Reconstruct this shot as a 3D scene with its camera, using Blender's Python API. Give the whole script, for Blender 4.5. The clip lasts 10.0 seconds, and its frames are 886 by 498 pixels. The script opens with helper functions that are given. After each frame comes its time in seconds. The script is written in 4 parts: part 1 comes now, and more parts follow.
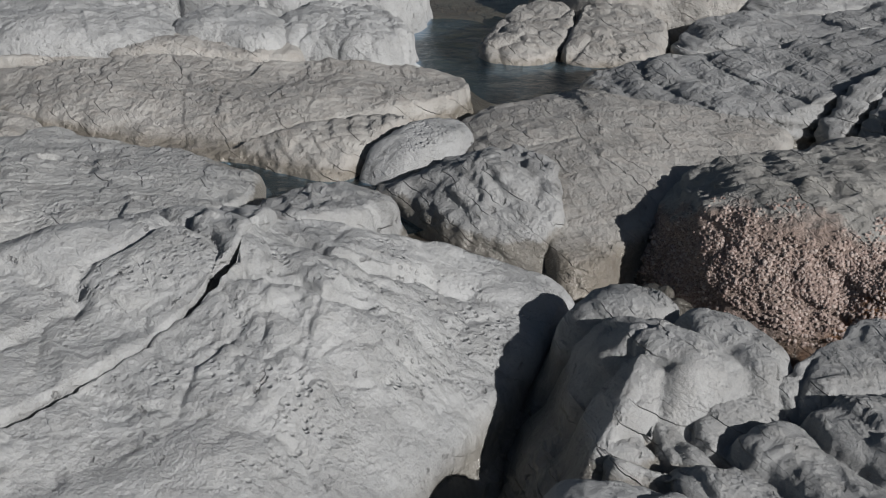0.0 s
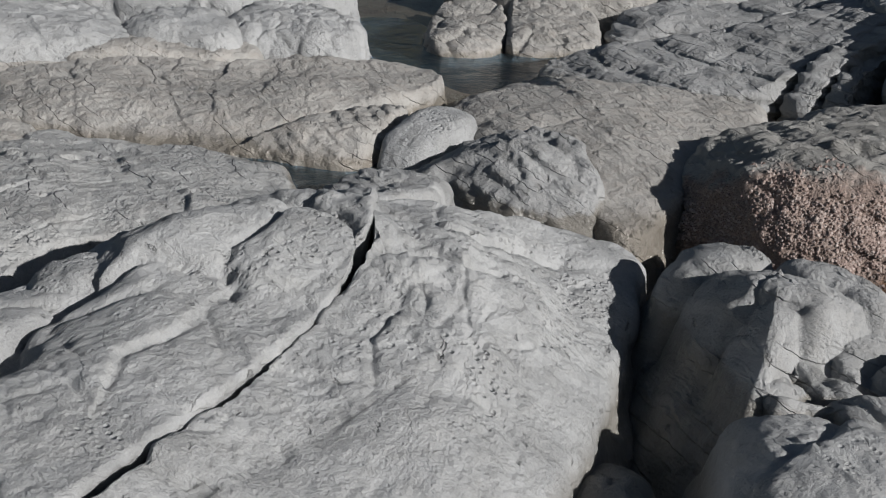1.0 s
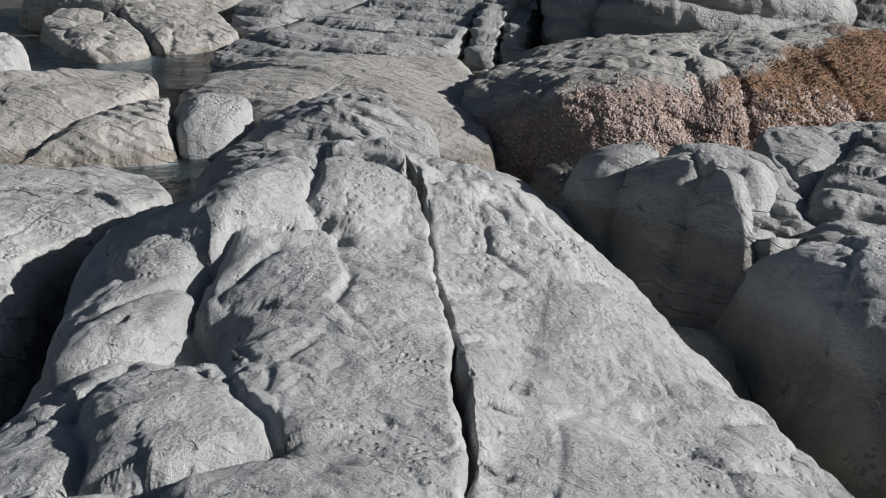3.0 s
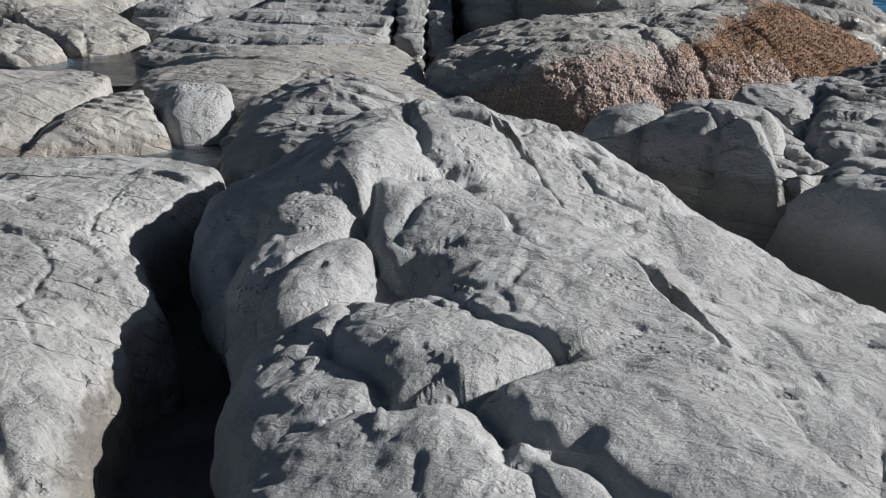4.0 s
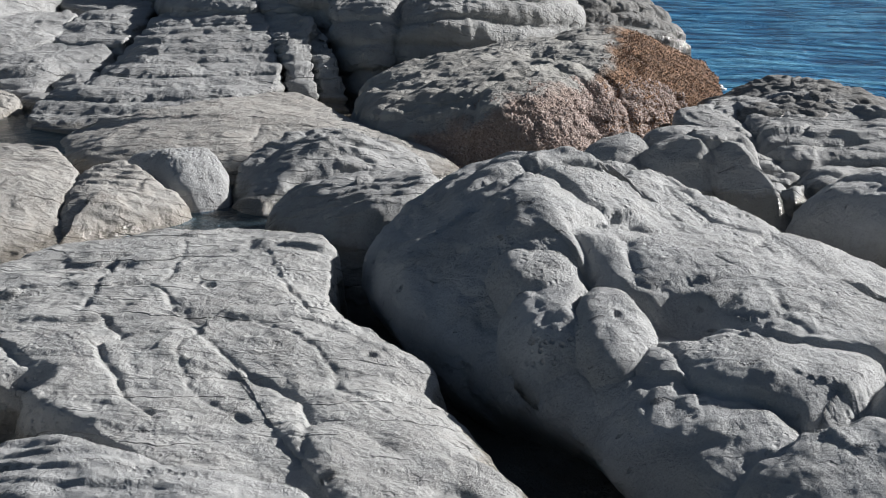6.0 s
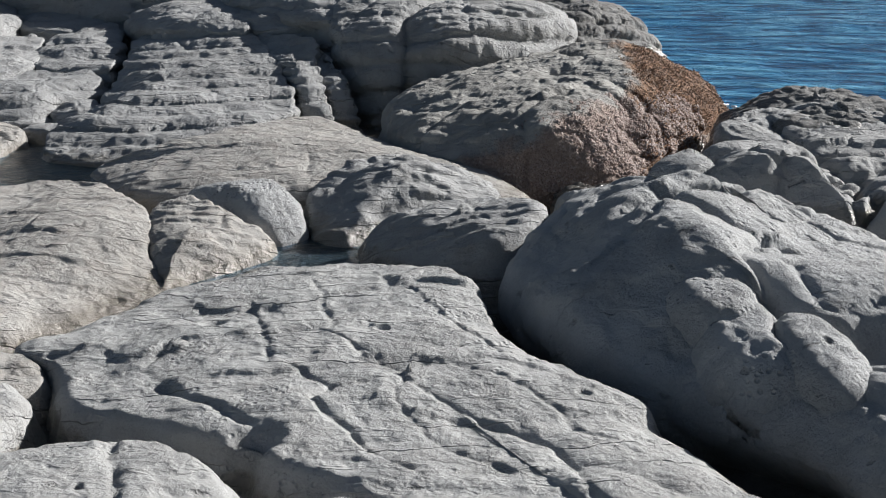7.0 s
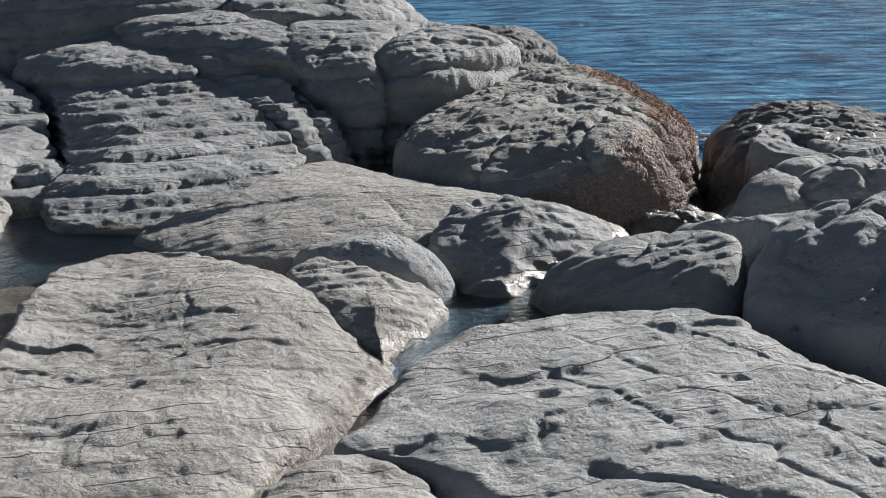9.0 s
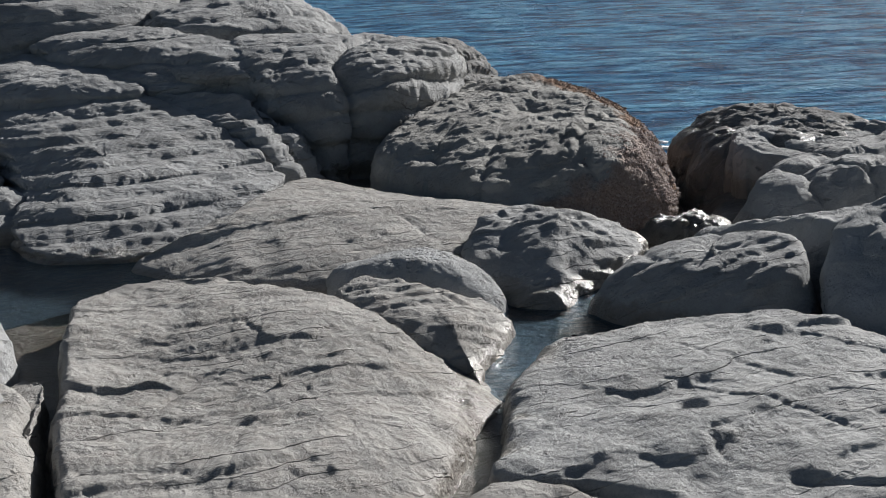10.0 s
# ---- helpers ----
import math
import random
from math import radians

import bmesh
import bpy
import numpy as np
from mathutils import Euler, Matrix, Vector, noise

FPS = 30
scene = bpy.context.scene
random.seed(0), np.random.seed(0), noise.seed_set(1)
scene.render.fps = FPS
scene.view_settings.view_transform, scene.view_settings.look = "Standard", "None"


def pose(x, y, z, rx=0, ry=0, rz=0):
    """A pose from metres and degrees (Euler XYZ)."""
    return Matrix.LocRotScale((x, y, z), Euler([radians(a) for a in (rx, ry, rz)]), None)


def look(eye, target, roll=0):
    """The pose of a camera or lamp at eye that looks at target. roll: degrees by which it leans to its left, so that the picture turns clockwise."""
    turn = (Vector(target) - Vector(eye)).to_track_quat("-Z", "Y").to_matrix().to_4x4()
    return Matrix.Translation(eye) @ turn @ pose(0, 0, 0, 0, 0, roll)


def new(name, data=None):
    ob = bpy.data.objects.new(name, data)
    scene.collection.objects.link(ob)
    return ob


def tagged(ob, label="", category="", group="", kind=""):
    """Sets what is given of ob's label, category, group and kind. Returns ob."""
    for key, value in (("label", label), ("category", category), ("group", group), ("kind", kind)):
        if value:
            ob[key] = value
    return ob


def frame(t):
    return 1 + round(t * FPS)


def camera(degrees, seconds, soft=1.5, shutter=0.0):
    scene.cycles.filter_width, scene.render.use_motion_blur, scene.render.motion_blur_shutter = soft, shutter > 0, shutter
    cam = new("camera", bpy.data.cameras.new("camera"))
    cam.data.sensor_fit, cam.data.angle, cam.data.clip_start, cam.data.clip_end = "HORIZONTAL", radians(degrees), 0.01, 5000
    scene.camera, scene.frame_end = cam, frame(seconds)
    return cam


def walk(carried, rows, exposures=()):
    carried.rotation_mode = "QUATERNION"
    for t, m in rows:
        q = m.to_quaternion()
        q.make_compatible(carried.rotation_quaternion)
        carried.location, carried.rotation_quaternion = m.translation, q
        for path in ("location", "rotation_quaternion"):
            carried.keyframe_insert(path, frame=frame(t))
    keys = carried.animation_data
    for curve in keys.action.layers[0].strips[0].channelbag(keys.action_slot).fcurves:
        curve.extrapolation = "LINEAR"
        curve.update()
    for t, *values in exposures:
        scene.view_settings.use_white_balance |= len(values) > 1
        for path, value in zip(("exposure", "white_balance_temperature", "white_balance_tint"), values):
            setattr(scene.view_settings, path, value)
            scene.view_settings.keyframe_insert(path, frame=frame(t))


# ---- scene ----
cam = camera(38.0, 10.0, soft=1.1)
PATH = [
    (0, (-0.503, 0.652, 1.468), (-0.413, 2.496, 0.7), 2.0),
    (0.5, (-0.962, 0.612, 1.418), (-0.718, 2.45, 0.666), 2.4),
    (1, (-1.416, 0.63, 1.358), (-0.995, 2.442, 0.624), 2.6),
    (1.5, (-1.886, 0.696, 1.326), (-1.203, 2.432, 0.605), 2.6),
    (2, (-2.334, 0.836, 1.278), (-1.405, 2.462, 0.575), 2.4),
    (2.2, (-2.513, 0.912, 1.245), (-1.491, 2.485, 0.551), 2.3),
    (3.3, (-3.355, 1.408, 1.008), (-1.947, 2.679, 0.375), 1.0),
    (3.5, (-3.504, 1.517, 0.98), (-2.035, 2.719, 0.35), 0.9),
    (4, (-3.847, 1.828, 0.9), (-2.285, 2.922, 0.295), 0.7),
    (4.5, (-4.128, 2.16, 0.88), (-2.503, 3.166, 0.292), 0.7),
    (5, (-4.403, 2.486, 0.905), (-2.688, 3.337, 0.327), 0.3),
    (5.2, (-4.502, 2.613, 0.934), (-2.756, 3.399, 0.358), -0.0),
    (6.3, (-4.793, 3.27, 1.136), (-2.947, 3.762, 0.543), -0.3),
    (6.5, (-4.825, 3.444, 1.153), (-2.968, 3.894, 0.561), -0.4),
    (7, (-4.899, 3.887, 1.18), (-3.019, 4.233, 0.591), -0.7),
    (7.5, (-4.927, 4.327, 1.182), (-3.03, 4.573, 0.6), -0.8),
    (8, (-4.918, 4.783, 1.208), (-3.007, 4.896, 0.629), -0.9),
    (8.5, (-4.855, 5.232, 1.237), (-2.94, 5.199, 0.663), -1.1),
    (9, (-4.737, 5.674, 1.238), (-2.829, 5.485, 0.671), -1.2),
    (9.5, (-4.588, 6.075, 1.198), (-2.695, 5.74, 0.644), -1.3),
    (10, (-4.405, 6.432, 1.171), (-2.54, 5.953, 0.63), -1.3),
]
walk(cam, [(t, look(eye, target, roll)) for t, eye, target, roll in PATH], [(0.0, -0.17), (2.0, 0.17), (4.0, 0.4), (5.0, 0.52), (7.0, 0.61), (9.0, 0.53), (9.5, 0.48), (10.0, 0.27)])

# ---- light ----
SUN_AZ = Vector((0.64, -0.77, 0))
SUN_EL = radians(25)
sun_dir = Vector((SUN_AZ.normalized().x * math.cos(SUN_EL), SUN_AZ.normalized().y * math.cos(SUN_EL), math.sin(SUN_EL)))
world = bpy.data.worlds.new("sky")
scene.world = world
world.use_nodes = True
wn = world.node_tree
sky = wn.nodes.new("ShaderNodeTexSky")
sky.sky_type = "NISHITA"
sky.sun_disc = False
sky.sun_elevation = SUN_EL
sky.sun_rotation = math.atan2(sun_dir.x, sun_dir.y)
wn.links.new(sky.outputs[0], wn.nodes["Background"].inputs[0])
wn.nodes["Background"].inputs[1].default_value = 0.029
sun = new("sun", bpy.data.lights.new("sun", "SUN"))
sun.data.energy = 5.0
sun.data.angle = radians(0.55)
sun.data.color = (1.0, 0.975, 0.955)
sun.matrix_world = look(tuple(sun_dir * 30), (0, 0, 0))


# ---- materials ----
def nodes_of(name):
    m = bpy.data.materials.new(name)
    m.use_nodes = True
    return m, m.node_tree, m.node_tree.nodes["Principled BSDF"]


def node(t, kind, inputs=None, operation=None, feature=None):
    n = t.nodes.new(kind)
    if operation:
        n.operation = operation
    if feature:
        n.feature = feature
    for k, v in (inputs or {}).items():
        if isinstance(v, bpy.types.NodeSocket):
            t.links.new(v, n.inputs[k])
        else:
            n.inputs[k].default_value = v
    return n


def ramp(t, fac, stops):
    n = t.nodes.new("ShaderNodeValToRGB")
    t.links.new(fac, n.inputs[0])
    e = n.color_ramp.elements
    while len(e) < len(stops):
        e.new(0.5)
    for el, (p, c) in zip(e, stops):
        el.position = p
        el.color = (*c, 1) if isinstance(c, tuple) else (c, c, c, 1)
    return n.outputs[0]


def mix(t, fac, a, b, kind="MIX"):
    n = t.nodes.new("ShaderNodeMix")
    n.data_type, n.blend_type = "RGBA", kind
    for sock, v in ((n.inputs[0], fac), (n.inputs[6], a), (n.inputs[7], b)):
        if isinstance(v, bpy.types.NodeSocket):
            t.links.new(v, sock)
        elif isinstance(v, tuple):
            sock.default_value = (*v, 1)
        else:
            sock.default_value = v
    return n.outputs[2]


def math_node(t, op, a, b=0.0):
    n = t.nodes.new("ShaderNodeMath")
    n.operation = op
    for sock, v in zip(n.inputs, (a, b)):
        if isinstance(v, bpy.types.NodeSocket):
            t.links.new(v, sock)
        else:
            sock.default_value = v
    return n.outputs[0]


def shingles(t, pos, scale, stretch, seed):
    """Flakes that overlap like shingles: each one dips towards +x and ends in a small step."""
    v = node(t, "ShaderNodeMapping", {"Vector": pos, "Scale": stretch, "Location": (seed, seed * 0.7, seed * 0.3)}).outputs[0]
    n = node(t, "ShaderNodeTexNoise", {"Vector": pos, "Scale": scale * 0.9, "Detail": 4, "Roughness": 0.6}).outputs[1]
    v = node(t, "ShaderNodeVectorMath", {0: v, 1: node(t, "ShaderNodeVectorMath", {0: n, 3: 0.9 / scale}, operation="SCALE").outputs[0]}, operation="ADD").outputs[0]
    cells = node(t, "ShaderNodeTexVoronoi", {"Vector": v, "Scale": scale})
    off = node(t, "ShaderNodeVectorMath", {0: v, 1: cells.outputs["Position"]}, operation="SUBTRACT").outputs[0]
    r, g, bl = node(t, "ShaderNodeSeparateXYZ", {0: cells.outputs["Color"]}).outputs
    dip = node(t, "ShaderNodeCombineXYZ", {0: math_node(t, "ADD", -1.0, math_node(t, "MULTIPLY", r, 0.7)), 1: math_node(t, "SUBTRACT", g, 0.35), 2: math_node(t, "SUBTRACT", bl, 0.3)}).outputs[0]
    return math_node(t, "MULTIPLY", node(t, "ShaderNodeVectorMath", {0: off, 1: dip}, operation="DOT_PRODUCT").outputs[1], scale)


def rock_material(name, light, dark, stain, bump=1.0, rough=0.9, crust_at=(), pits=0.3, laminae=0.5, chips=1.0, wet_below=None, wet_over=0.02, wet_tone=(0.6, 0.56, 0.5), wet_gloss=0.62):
    """Weathered mudstone: fine grain, blotches, flaked chips, hairline cracks, thin bedding, and if wanted a crust of barnacles and weed over part of it."""
    m, t, b = nodes_of(name)
    pos = node(t, "ShaderNodeNewGeometry").outputs["Position"]

    def tex(scale, detail, rough_, dist=0.0, vec=None):
        return node(t, "ShaderNodeTexNoise", {"Vector": vec or pos, "Scale": scale, "Detail": detail, "Roughness": rough_, "Distortion": dist}).outputs[0]

    blotch, mid, chip = tex(2.3, 6, 0.6), tex(13, 8, 0.68), tex(52, 6, 0.72)
    grain, dust = tex(170, 4, 0.7), tex(420, 2, 0.6)
    px, py, pz = node(t, "ShaderNodeSeparateXYZ", {0: pos}).outputs
    # ledges of thin bedding that come and go: long, almost straight, each with a sharp lip
    def ledges(per_metre, wander_scale, wander, where_scale, lo, hi):
        bend = tex(wander_scale, 5, 0.55)
        lay = math_node(t, "ADD", math_node(t, "MULTIPLY", px, per_metre), math_node(t, "ADD", math_node(t, "MULTIPLY", py, 0.2 * per_metre), math_node(t, "MULTIPLY", pz, 1.7 * per_metre)))
        lay = math_node(t, "FRACT", math_node(t, "ADD", lay, math_node(t, "MULTIPLY", bend, wander)))
        where = ramp(t, node(t, "ShaderNodeTexNoise", {"Vector": node(t, "ShaderNodeMapping", {"Vector": pos, "Scale": (1.6, 0.7, 1.6)}).outputs[0], "Scale": where_scale, "Detail": 4, "Roughness": 0.6}).outputs[0], [(lo, 0.0), (hi, 1.0)])
        return math_node(t, "MULTIPLY", ramp(t, lay, [(0.0, 0.0), (0.05, 1.0), (1.0, 0.0)]), where)

    coarse, thin = ledges(9.0, 2.2, 3.0, 4.5, 0.48, 0.58), ledges(34.0, 4.0, 5.0, 7.0, 0.5, 0.62)
    # hairline cracks and short gouges
    warp = node(t, "ShaderNodeVectorMath", {0: pos, 1: node(t, "ShaderNodeVectorMath", {0: node(t, "ShaderNodeTexNoise", {"Vector": pos, "Scale": 9, "Detail": 6, "Roughness": 0.65}).outputs[1], 3: 0.13}, operation="SCALE").outputs[0]}, operation="ADD").outputs[0]
    hair = node(t, "ShaderNodeTexVoronoi", {"Vector": node(t, "ShaderNodeMapping", {"Vector": warp, "Scale": (1.3, 0.8, 1.6)}).outputs[0], "Scale": 4.6}, feature="DISTANCE_TO_EDGE").outputs[0]
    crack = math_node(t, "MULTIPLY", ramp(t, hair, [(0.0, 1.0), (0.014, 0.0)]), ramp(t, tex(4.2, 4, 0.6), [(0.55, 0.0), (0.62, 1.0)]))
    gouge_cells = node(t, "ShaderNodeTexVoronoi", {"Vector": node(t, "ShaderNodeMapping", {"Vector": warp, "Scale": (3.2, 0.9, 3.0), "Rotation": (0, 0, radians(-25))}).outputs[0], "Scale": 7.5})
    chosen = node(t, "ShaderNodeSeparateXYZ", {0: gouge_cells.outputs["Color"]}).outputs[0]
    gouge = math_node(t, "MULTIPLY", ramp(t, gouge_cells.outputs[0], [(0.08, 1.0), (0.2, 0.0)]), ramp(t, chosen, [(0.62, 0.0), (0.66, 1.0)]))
    # flaked chips
    big, small = shingles(t, pos, 8.0, (1.3, 0.75, 1.5), 3.1), shingles(t, pos, 24.0, (1.2, 0.75, 1.4), 8.7)
    big = math_node(t, "MULTIPLY", big, ramp(t, tex(3.1, 4, 0.6), [(0.44, 0.1), (0.6, 1.0)]))
    patchy = ramp(t, tex(5.0, 5, 0.65), [(0.4, 0.4), (0.66, 1.3)])
    small = math_node(t, "MULTIPLY", small, ramp(t, tex(6.3, 5, 0.65), [(0.5, 0.0), (0.62, 1.0)]))
    base = ramp(t, blotch, [(0.3, dark), (0.62, light)])
    base = mix(t, math_node(t, "MULTIPLY", ramp(t, mid, [(0.45, 0.0), (0.72, 1.0)]), 0.5), base, stain)
    base = mix(t, math_node(t, "MULTIPLY", patchy, 0.45), base, mix(t, 1.0, base, ramp(t, grain, [(0.3, 0.6), (0.56, 1.0)]), "MULTIPLY"))
    base = mix(t, 0.35, base, ramp(t, chip, [(0.3, 0.66), (0.52, 1.0)]), "MULTIPLY")
    # dirt in cracks and gouges, plus the shade inside them, put into the colour
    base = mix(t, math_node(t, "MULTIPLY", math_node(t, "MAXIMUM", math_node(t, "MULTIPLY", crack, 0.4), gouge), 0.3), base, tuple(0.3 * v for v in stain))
    pit = node(t, "ShaderNodeTexVoronoi", {"Vector": pos, "Scale": 46}).outputs[0]
    pit_where = ramp(t, tex(3.4, 3, 0.5), [(0.54, 0.0), (0.64, 1.0)])
    pit = math_node(t, "MULTIPLY", ramp(t, pit, [(0.12, 1.0), (0.36, 0.0)]), pit_where)
    fuzz = math_node(t, "MULTIPLY", math_node(t, "ADD", math_node(t, "MULTIPLY", chip, 0.95), math_node(t, "ADD", math_node(t, "MULTIPLY", grain, 0.3), math_node(t, "MULTIPLY", dust, 0.1))), patchy)
    height = math_node(t, "MULTIPLY", mid, 0.9)
    for part_height, gain in ((fuzz, 1.0), (big, 1.3 * chips), (small, 0.5 * chips), (coarse, 2.2 * laminae), (thin, 0.45 * laminae), (crack, -0.3), (gouge, -0.9), (pit, -pits)):
        height = math_node(t, "ADD", height, math_node(t, "MULTIPLY", part_height, gain))
    if crust_at:
        shell = node(t, "ShaderNodeTexVoronoi", {"Vector": warp, "Scale": 52}).outputs[0]
        clump = node(t, "ShaderNodeTexVoronoi", {"Vector": warp, "Scale": 19}).outputs[0]
        weed = tex(75, 5, 0.8)
        patch = tex(4.5, 5, 0.65)
        for (nx, ny, nz, off), (c1, c2), gain in crust_at:
            along = math_node(t, "ADD", math_node(t, "ADD", math_node(t, "MULTIPLY", px, nx), math_node(t, "MULTIPLY", py, ny)),
                              math_node(t, "ADD", math_node(t, "MULTIPLY", pz, nz), off))
            where = math_node(t, "ADD", along, math_node(t, "MULTIPLY", math_node(t, "SUBTRACT", patch, 0.5), gain))
            where = ramp(t, where, [(0.42, 0.0), (0.56, 1.0)])
            tone = mix(t, ramp(t, weed, [(0.35, 0.0), (0.65, 1.0)]), c1, c2)
            base = mix(t, math_node(t, "MULTIPLY", where, 0.9), base, tone)
            lump = math_node(t, "ADD", math_node(t, "MULTIPLY", weed, 2.3), math_node(t, "ADD", math_node(t, "MULTIPLY", ramp(t, shell, [(0.0, 1.0), (0.55, 0.0)]), 0.8),
                             math_node(t, "MULTIPLY", ramp(t, clump, [(0.0, 1.0), (0.6, 0.0)]), 2.6)))
            height = math_node(t, "ADD", height, math_node(t, "MULTIPLY", lump, where))
    b.inputs["Roughness"].default_value = rough
    b.inputs["Specular IOR Level"].default_value = 0.3
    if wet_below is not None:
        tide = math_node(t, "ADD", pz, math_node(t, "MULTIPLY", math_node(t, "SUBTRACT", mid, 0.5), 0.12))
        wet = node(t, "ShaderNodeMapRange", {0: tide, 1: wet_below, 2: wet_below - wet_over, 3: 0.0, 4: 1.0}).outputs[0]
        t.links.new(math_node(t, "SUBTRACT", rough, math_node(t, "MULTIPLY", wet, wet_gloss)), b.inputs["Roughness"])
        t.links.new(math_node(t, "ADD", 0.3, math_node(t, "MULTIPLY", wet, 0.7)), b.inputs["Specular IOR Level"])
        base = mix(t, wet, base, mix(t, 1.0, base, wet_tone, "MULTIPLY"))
    bump_node = node(t, "ShaderNodeBump", {"Strength": 1.0, "Distance": 0.0095 * bump, "Height": height})
    t.links.new(bump_node.outputs[0], b.inputs["Normal"])
    t.links.new(base, b.inputs["Base Color"])
    return m


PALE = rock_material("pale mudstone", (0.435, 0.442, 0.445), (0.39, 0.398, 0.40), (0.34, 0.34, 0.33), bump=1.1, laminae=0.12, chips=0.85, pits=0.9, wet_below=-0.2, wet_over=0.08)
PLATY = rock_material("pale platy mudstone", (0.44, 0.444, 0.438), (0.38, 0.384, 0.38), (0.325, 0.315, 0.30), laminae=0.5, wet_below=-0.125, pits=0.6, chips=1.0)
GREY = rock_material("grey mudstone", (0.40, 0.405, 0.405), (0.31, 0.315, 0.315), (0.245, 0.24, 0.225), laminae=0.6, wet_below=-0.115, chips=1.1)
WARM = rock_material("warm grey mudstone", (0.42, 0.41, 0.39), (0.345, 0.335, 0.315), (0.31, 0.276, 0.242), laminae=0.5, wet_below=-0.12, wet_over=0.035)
DARK = rock_material("dark shore rock", (0.25, 0.25, 0.245), (0.17, 0.17, 0.165), (0.13, 0.12, 0.105), laminae=0.5, wet_below=0.02, chips=1.2)
BED = rock_material("wet rock bed", (0.2, 0.19, 0.17), (0.14, 0.13, 0.115), (0.1, 0.09, 0.075), laminae=0.3, wet_below=-0.12)
CRUST = rock_material("barnacled rock", (0.39, 0.385, 0.365), (0.29, 0.285, 0.27), (0.2, 0.19, 0.17), laminae=0.5, wet_below=-0.2, wet_gloss=0.6, chips=1.3,
                      crust_at=[((-0.5, -0.9, -1.4, 4.8), ((0.56, 0.44, 0.385), (0.29, 0.215, 0.18)), 0.9),
                                ((0.3, -1.8, 0.0, 7.44), ((0.42, 0.23, 0.12), (0.19, 0.11, 0.07)), 0.8)])


def wave_height(t, scale, stretch):
    pos = node(t, "ShaderNodeNewGeometry").outputs["Position"]
    v = node(t, "ShaderNodeMapping", {"Vector": pos, "Scale": stretch}).outputs[0]
    a = node(t, "ShaderNodeTexNoise", {"Vector": v, "Scale": scale, "Detail": 6, "Roughness": 0.55}).outputs[0]
    c = node(t, "ShaderNodeTexNoise", {"Vector": v, "Scale": scale * 4.3, "Detail": 4, "Roughness": 0.6}).outputs[0]
    return math_node(t, "ADD", a, math_node(t, "MULTIPLY", c, 0.35))


def sea_material():
    m, t, b = nodes_of("sea water")
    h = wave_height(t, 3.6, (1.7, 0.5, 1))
    t.links.new(node(t, "ShaderNodeBump", {"Strength": 1.0, "Distance": 0.45, "Height": h}).outputs[0], b.inputs["Normal"])
    # Dark troughs and pale crests put into the colour in place of sky reflection.
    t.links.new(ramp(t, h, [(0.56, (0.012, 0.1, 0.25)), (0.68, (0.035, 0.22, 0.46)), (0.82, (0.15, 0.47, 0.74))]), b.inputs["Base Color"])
    b.inputs["Roughness"].default_value = 0.2
    b.inputs["IOR"].default_value = 1.333
    b.inputs["Specular IOR Level"].default_value = 0.05
    return m


def pool_material():
    m, t, b = nodes_of("pool water")
    h = wave_height(t, 9.0, (1, 1, 1))
    t.links.new(node(t, "ShaderNodeBump", {"Strength": 0.8, "Distance": 0.03, "Height": h}).outputs[0], b.inputs["Normal"])
    b.inputs["Base Color"].default_value = (0.05, 0.13, 0.25, 1)
    b.inputs["Roughness"].default_value = 0.02
    b.inputs["IOR"].default_value = 1.333
    b.inputs["Transmission Weight"].default_value = 1.0
    return m


def foam_material():
    m, t, b = nodes_of("white foam")
    pos = node(t, "ShaderNodeNewGeometry").outputs["Position"]
    n = node(t, "ShaderNodeTexNoise", {"Vector": pos, "Scale": 60, "Detail": 4}).outputs[0]
    t.links.new(ramp(t, n, [(0.3, (0.55, 0.62, 0.66)), (0.6, (0.85, 0.87, 0.88))]), b.inputs["Base Color"])
    t.links.new(node(t, "ShaderNodeBump", {"Strength": 0.8, "Distance": 0.01, "Height": n}).outputs[0], b.inputs["Normal"])
    b.inputs["Roughness"].default_value = 0.5
    return m


def bits_material(name, tones, rough):
    m, t, b = nodes_of(name)
    one = node(t, "ShaderNodeNewGeometry").outputs["Random Per Island"]
    pos = node(t, "ShaderNodeNewGeometry").outputs["Position"]
    grain = node(t, "ShaderNodeTexNoise", {"Vector": pos, "Scale": 160, "Detail": 3}).outputs[0]
    base = mix(t, 0.5, ramp(t, one, tones), ramp(t, grain, [(0.35, 0.45), (0.65, 1.0)]), "MULTIPLY")
    t.links.new(base, b.inputs["Base Color"])
    t.links.new(node(t, "ShaderNodeBump", {"Strength": 0.6, "Distance": 0.004, "Height": grain}).outputs[0], b.inputs["Normal"])
    b.inputs["Roughness"].default_value = rough
    return m


BARNACLE = bits_material("barnacle shell", [(0.0, (0.26, 0.19, 0.165)), (0.5, (0.42, 0.33, 0.295)), (1.0, (0.55, 0.47, 0.43))], 0.8)
WEED = bits_material("orange-brown weed", [(0.0, (0.13, 0.08, 0.055)), (0.5, (0.27, 0.16, 0.1)), (1.0, (0.38, 0.25, 0.16))], 0.6)
SEA, POOL, FOAM = sea_material(), pool_material(), foam_material()


# ---- shapes ----
def hash3(ix, iy, iz, seed):
    h = (ix.astype(np.int64) * 374761393 + iy.astype(np.int64) * 668265263 + iz.astype(np.int64) * 2147483647 + seed * 1274126177) & 0xFFFFFFFF
    h = ((h ^ (h >> 13)) * 1274126177) & 0xFFFFFFFF
    h = ((h ^ (h >> 16)) * 2246822519) & 0xFFFFFFFF
    return ((h ^ (h >> 15)) & 0xFFFFFF) / float(0xFFFFFF)


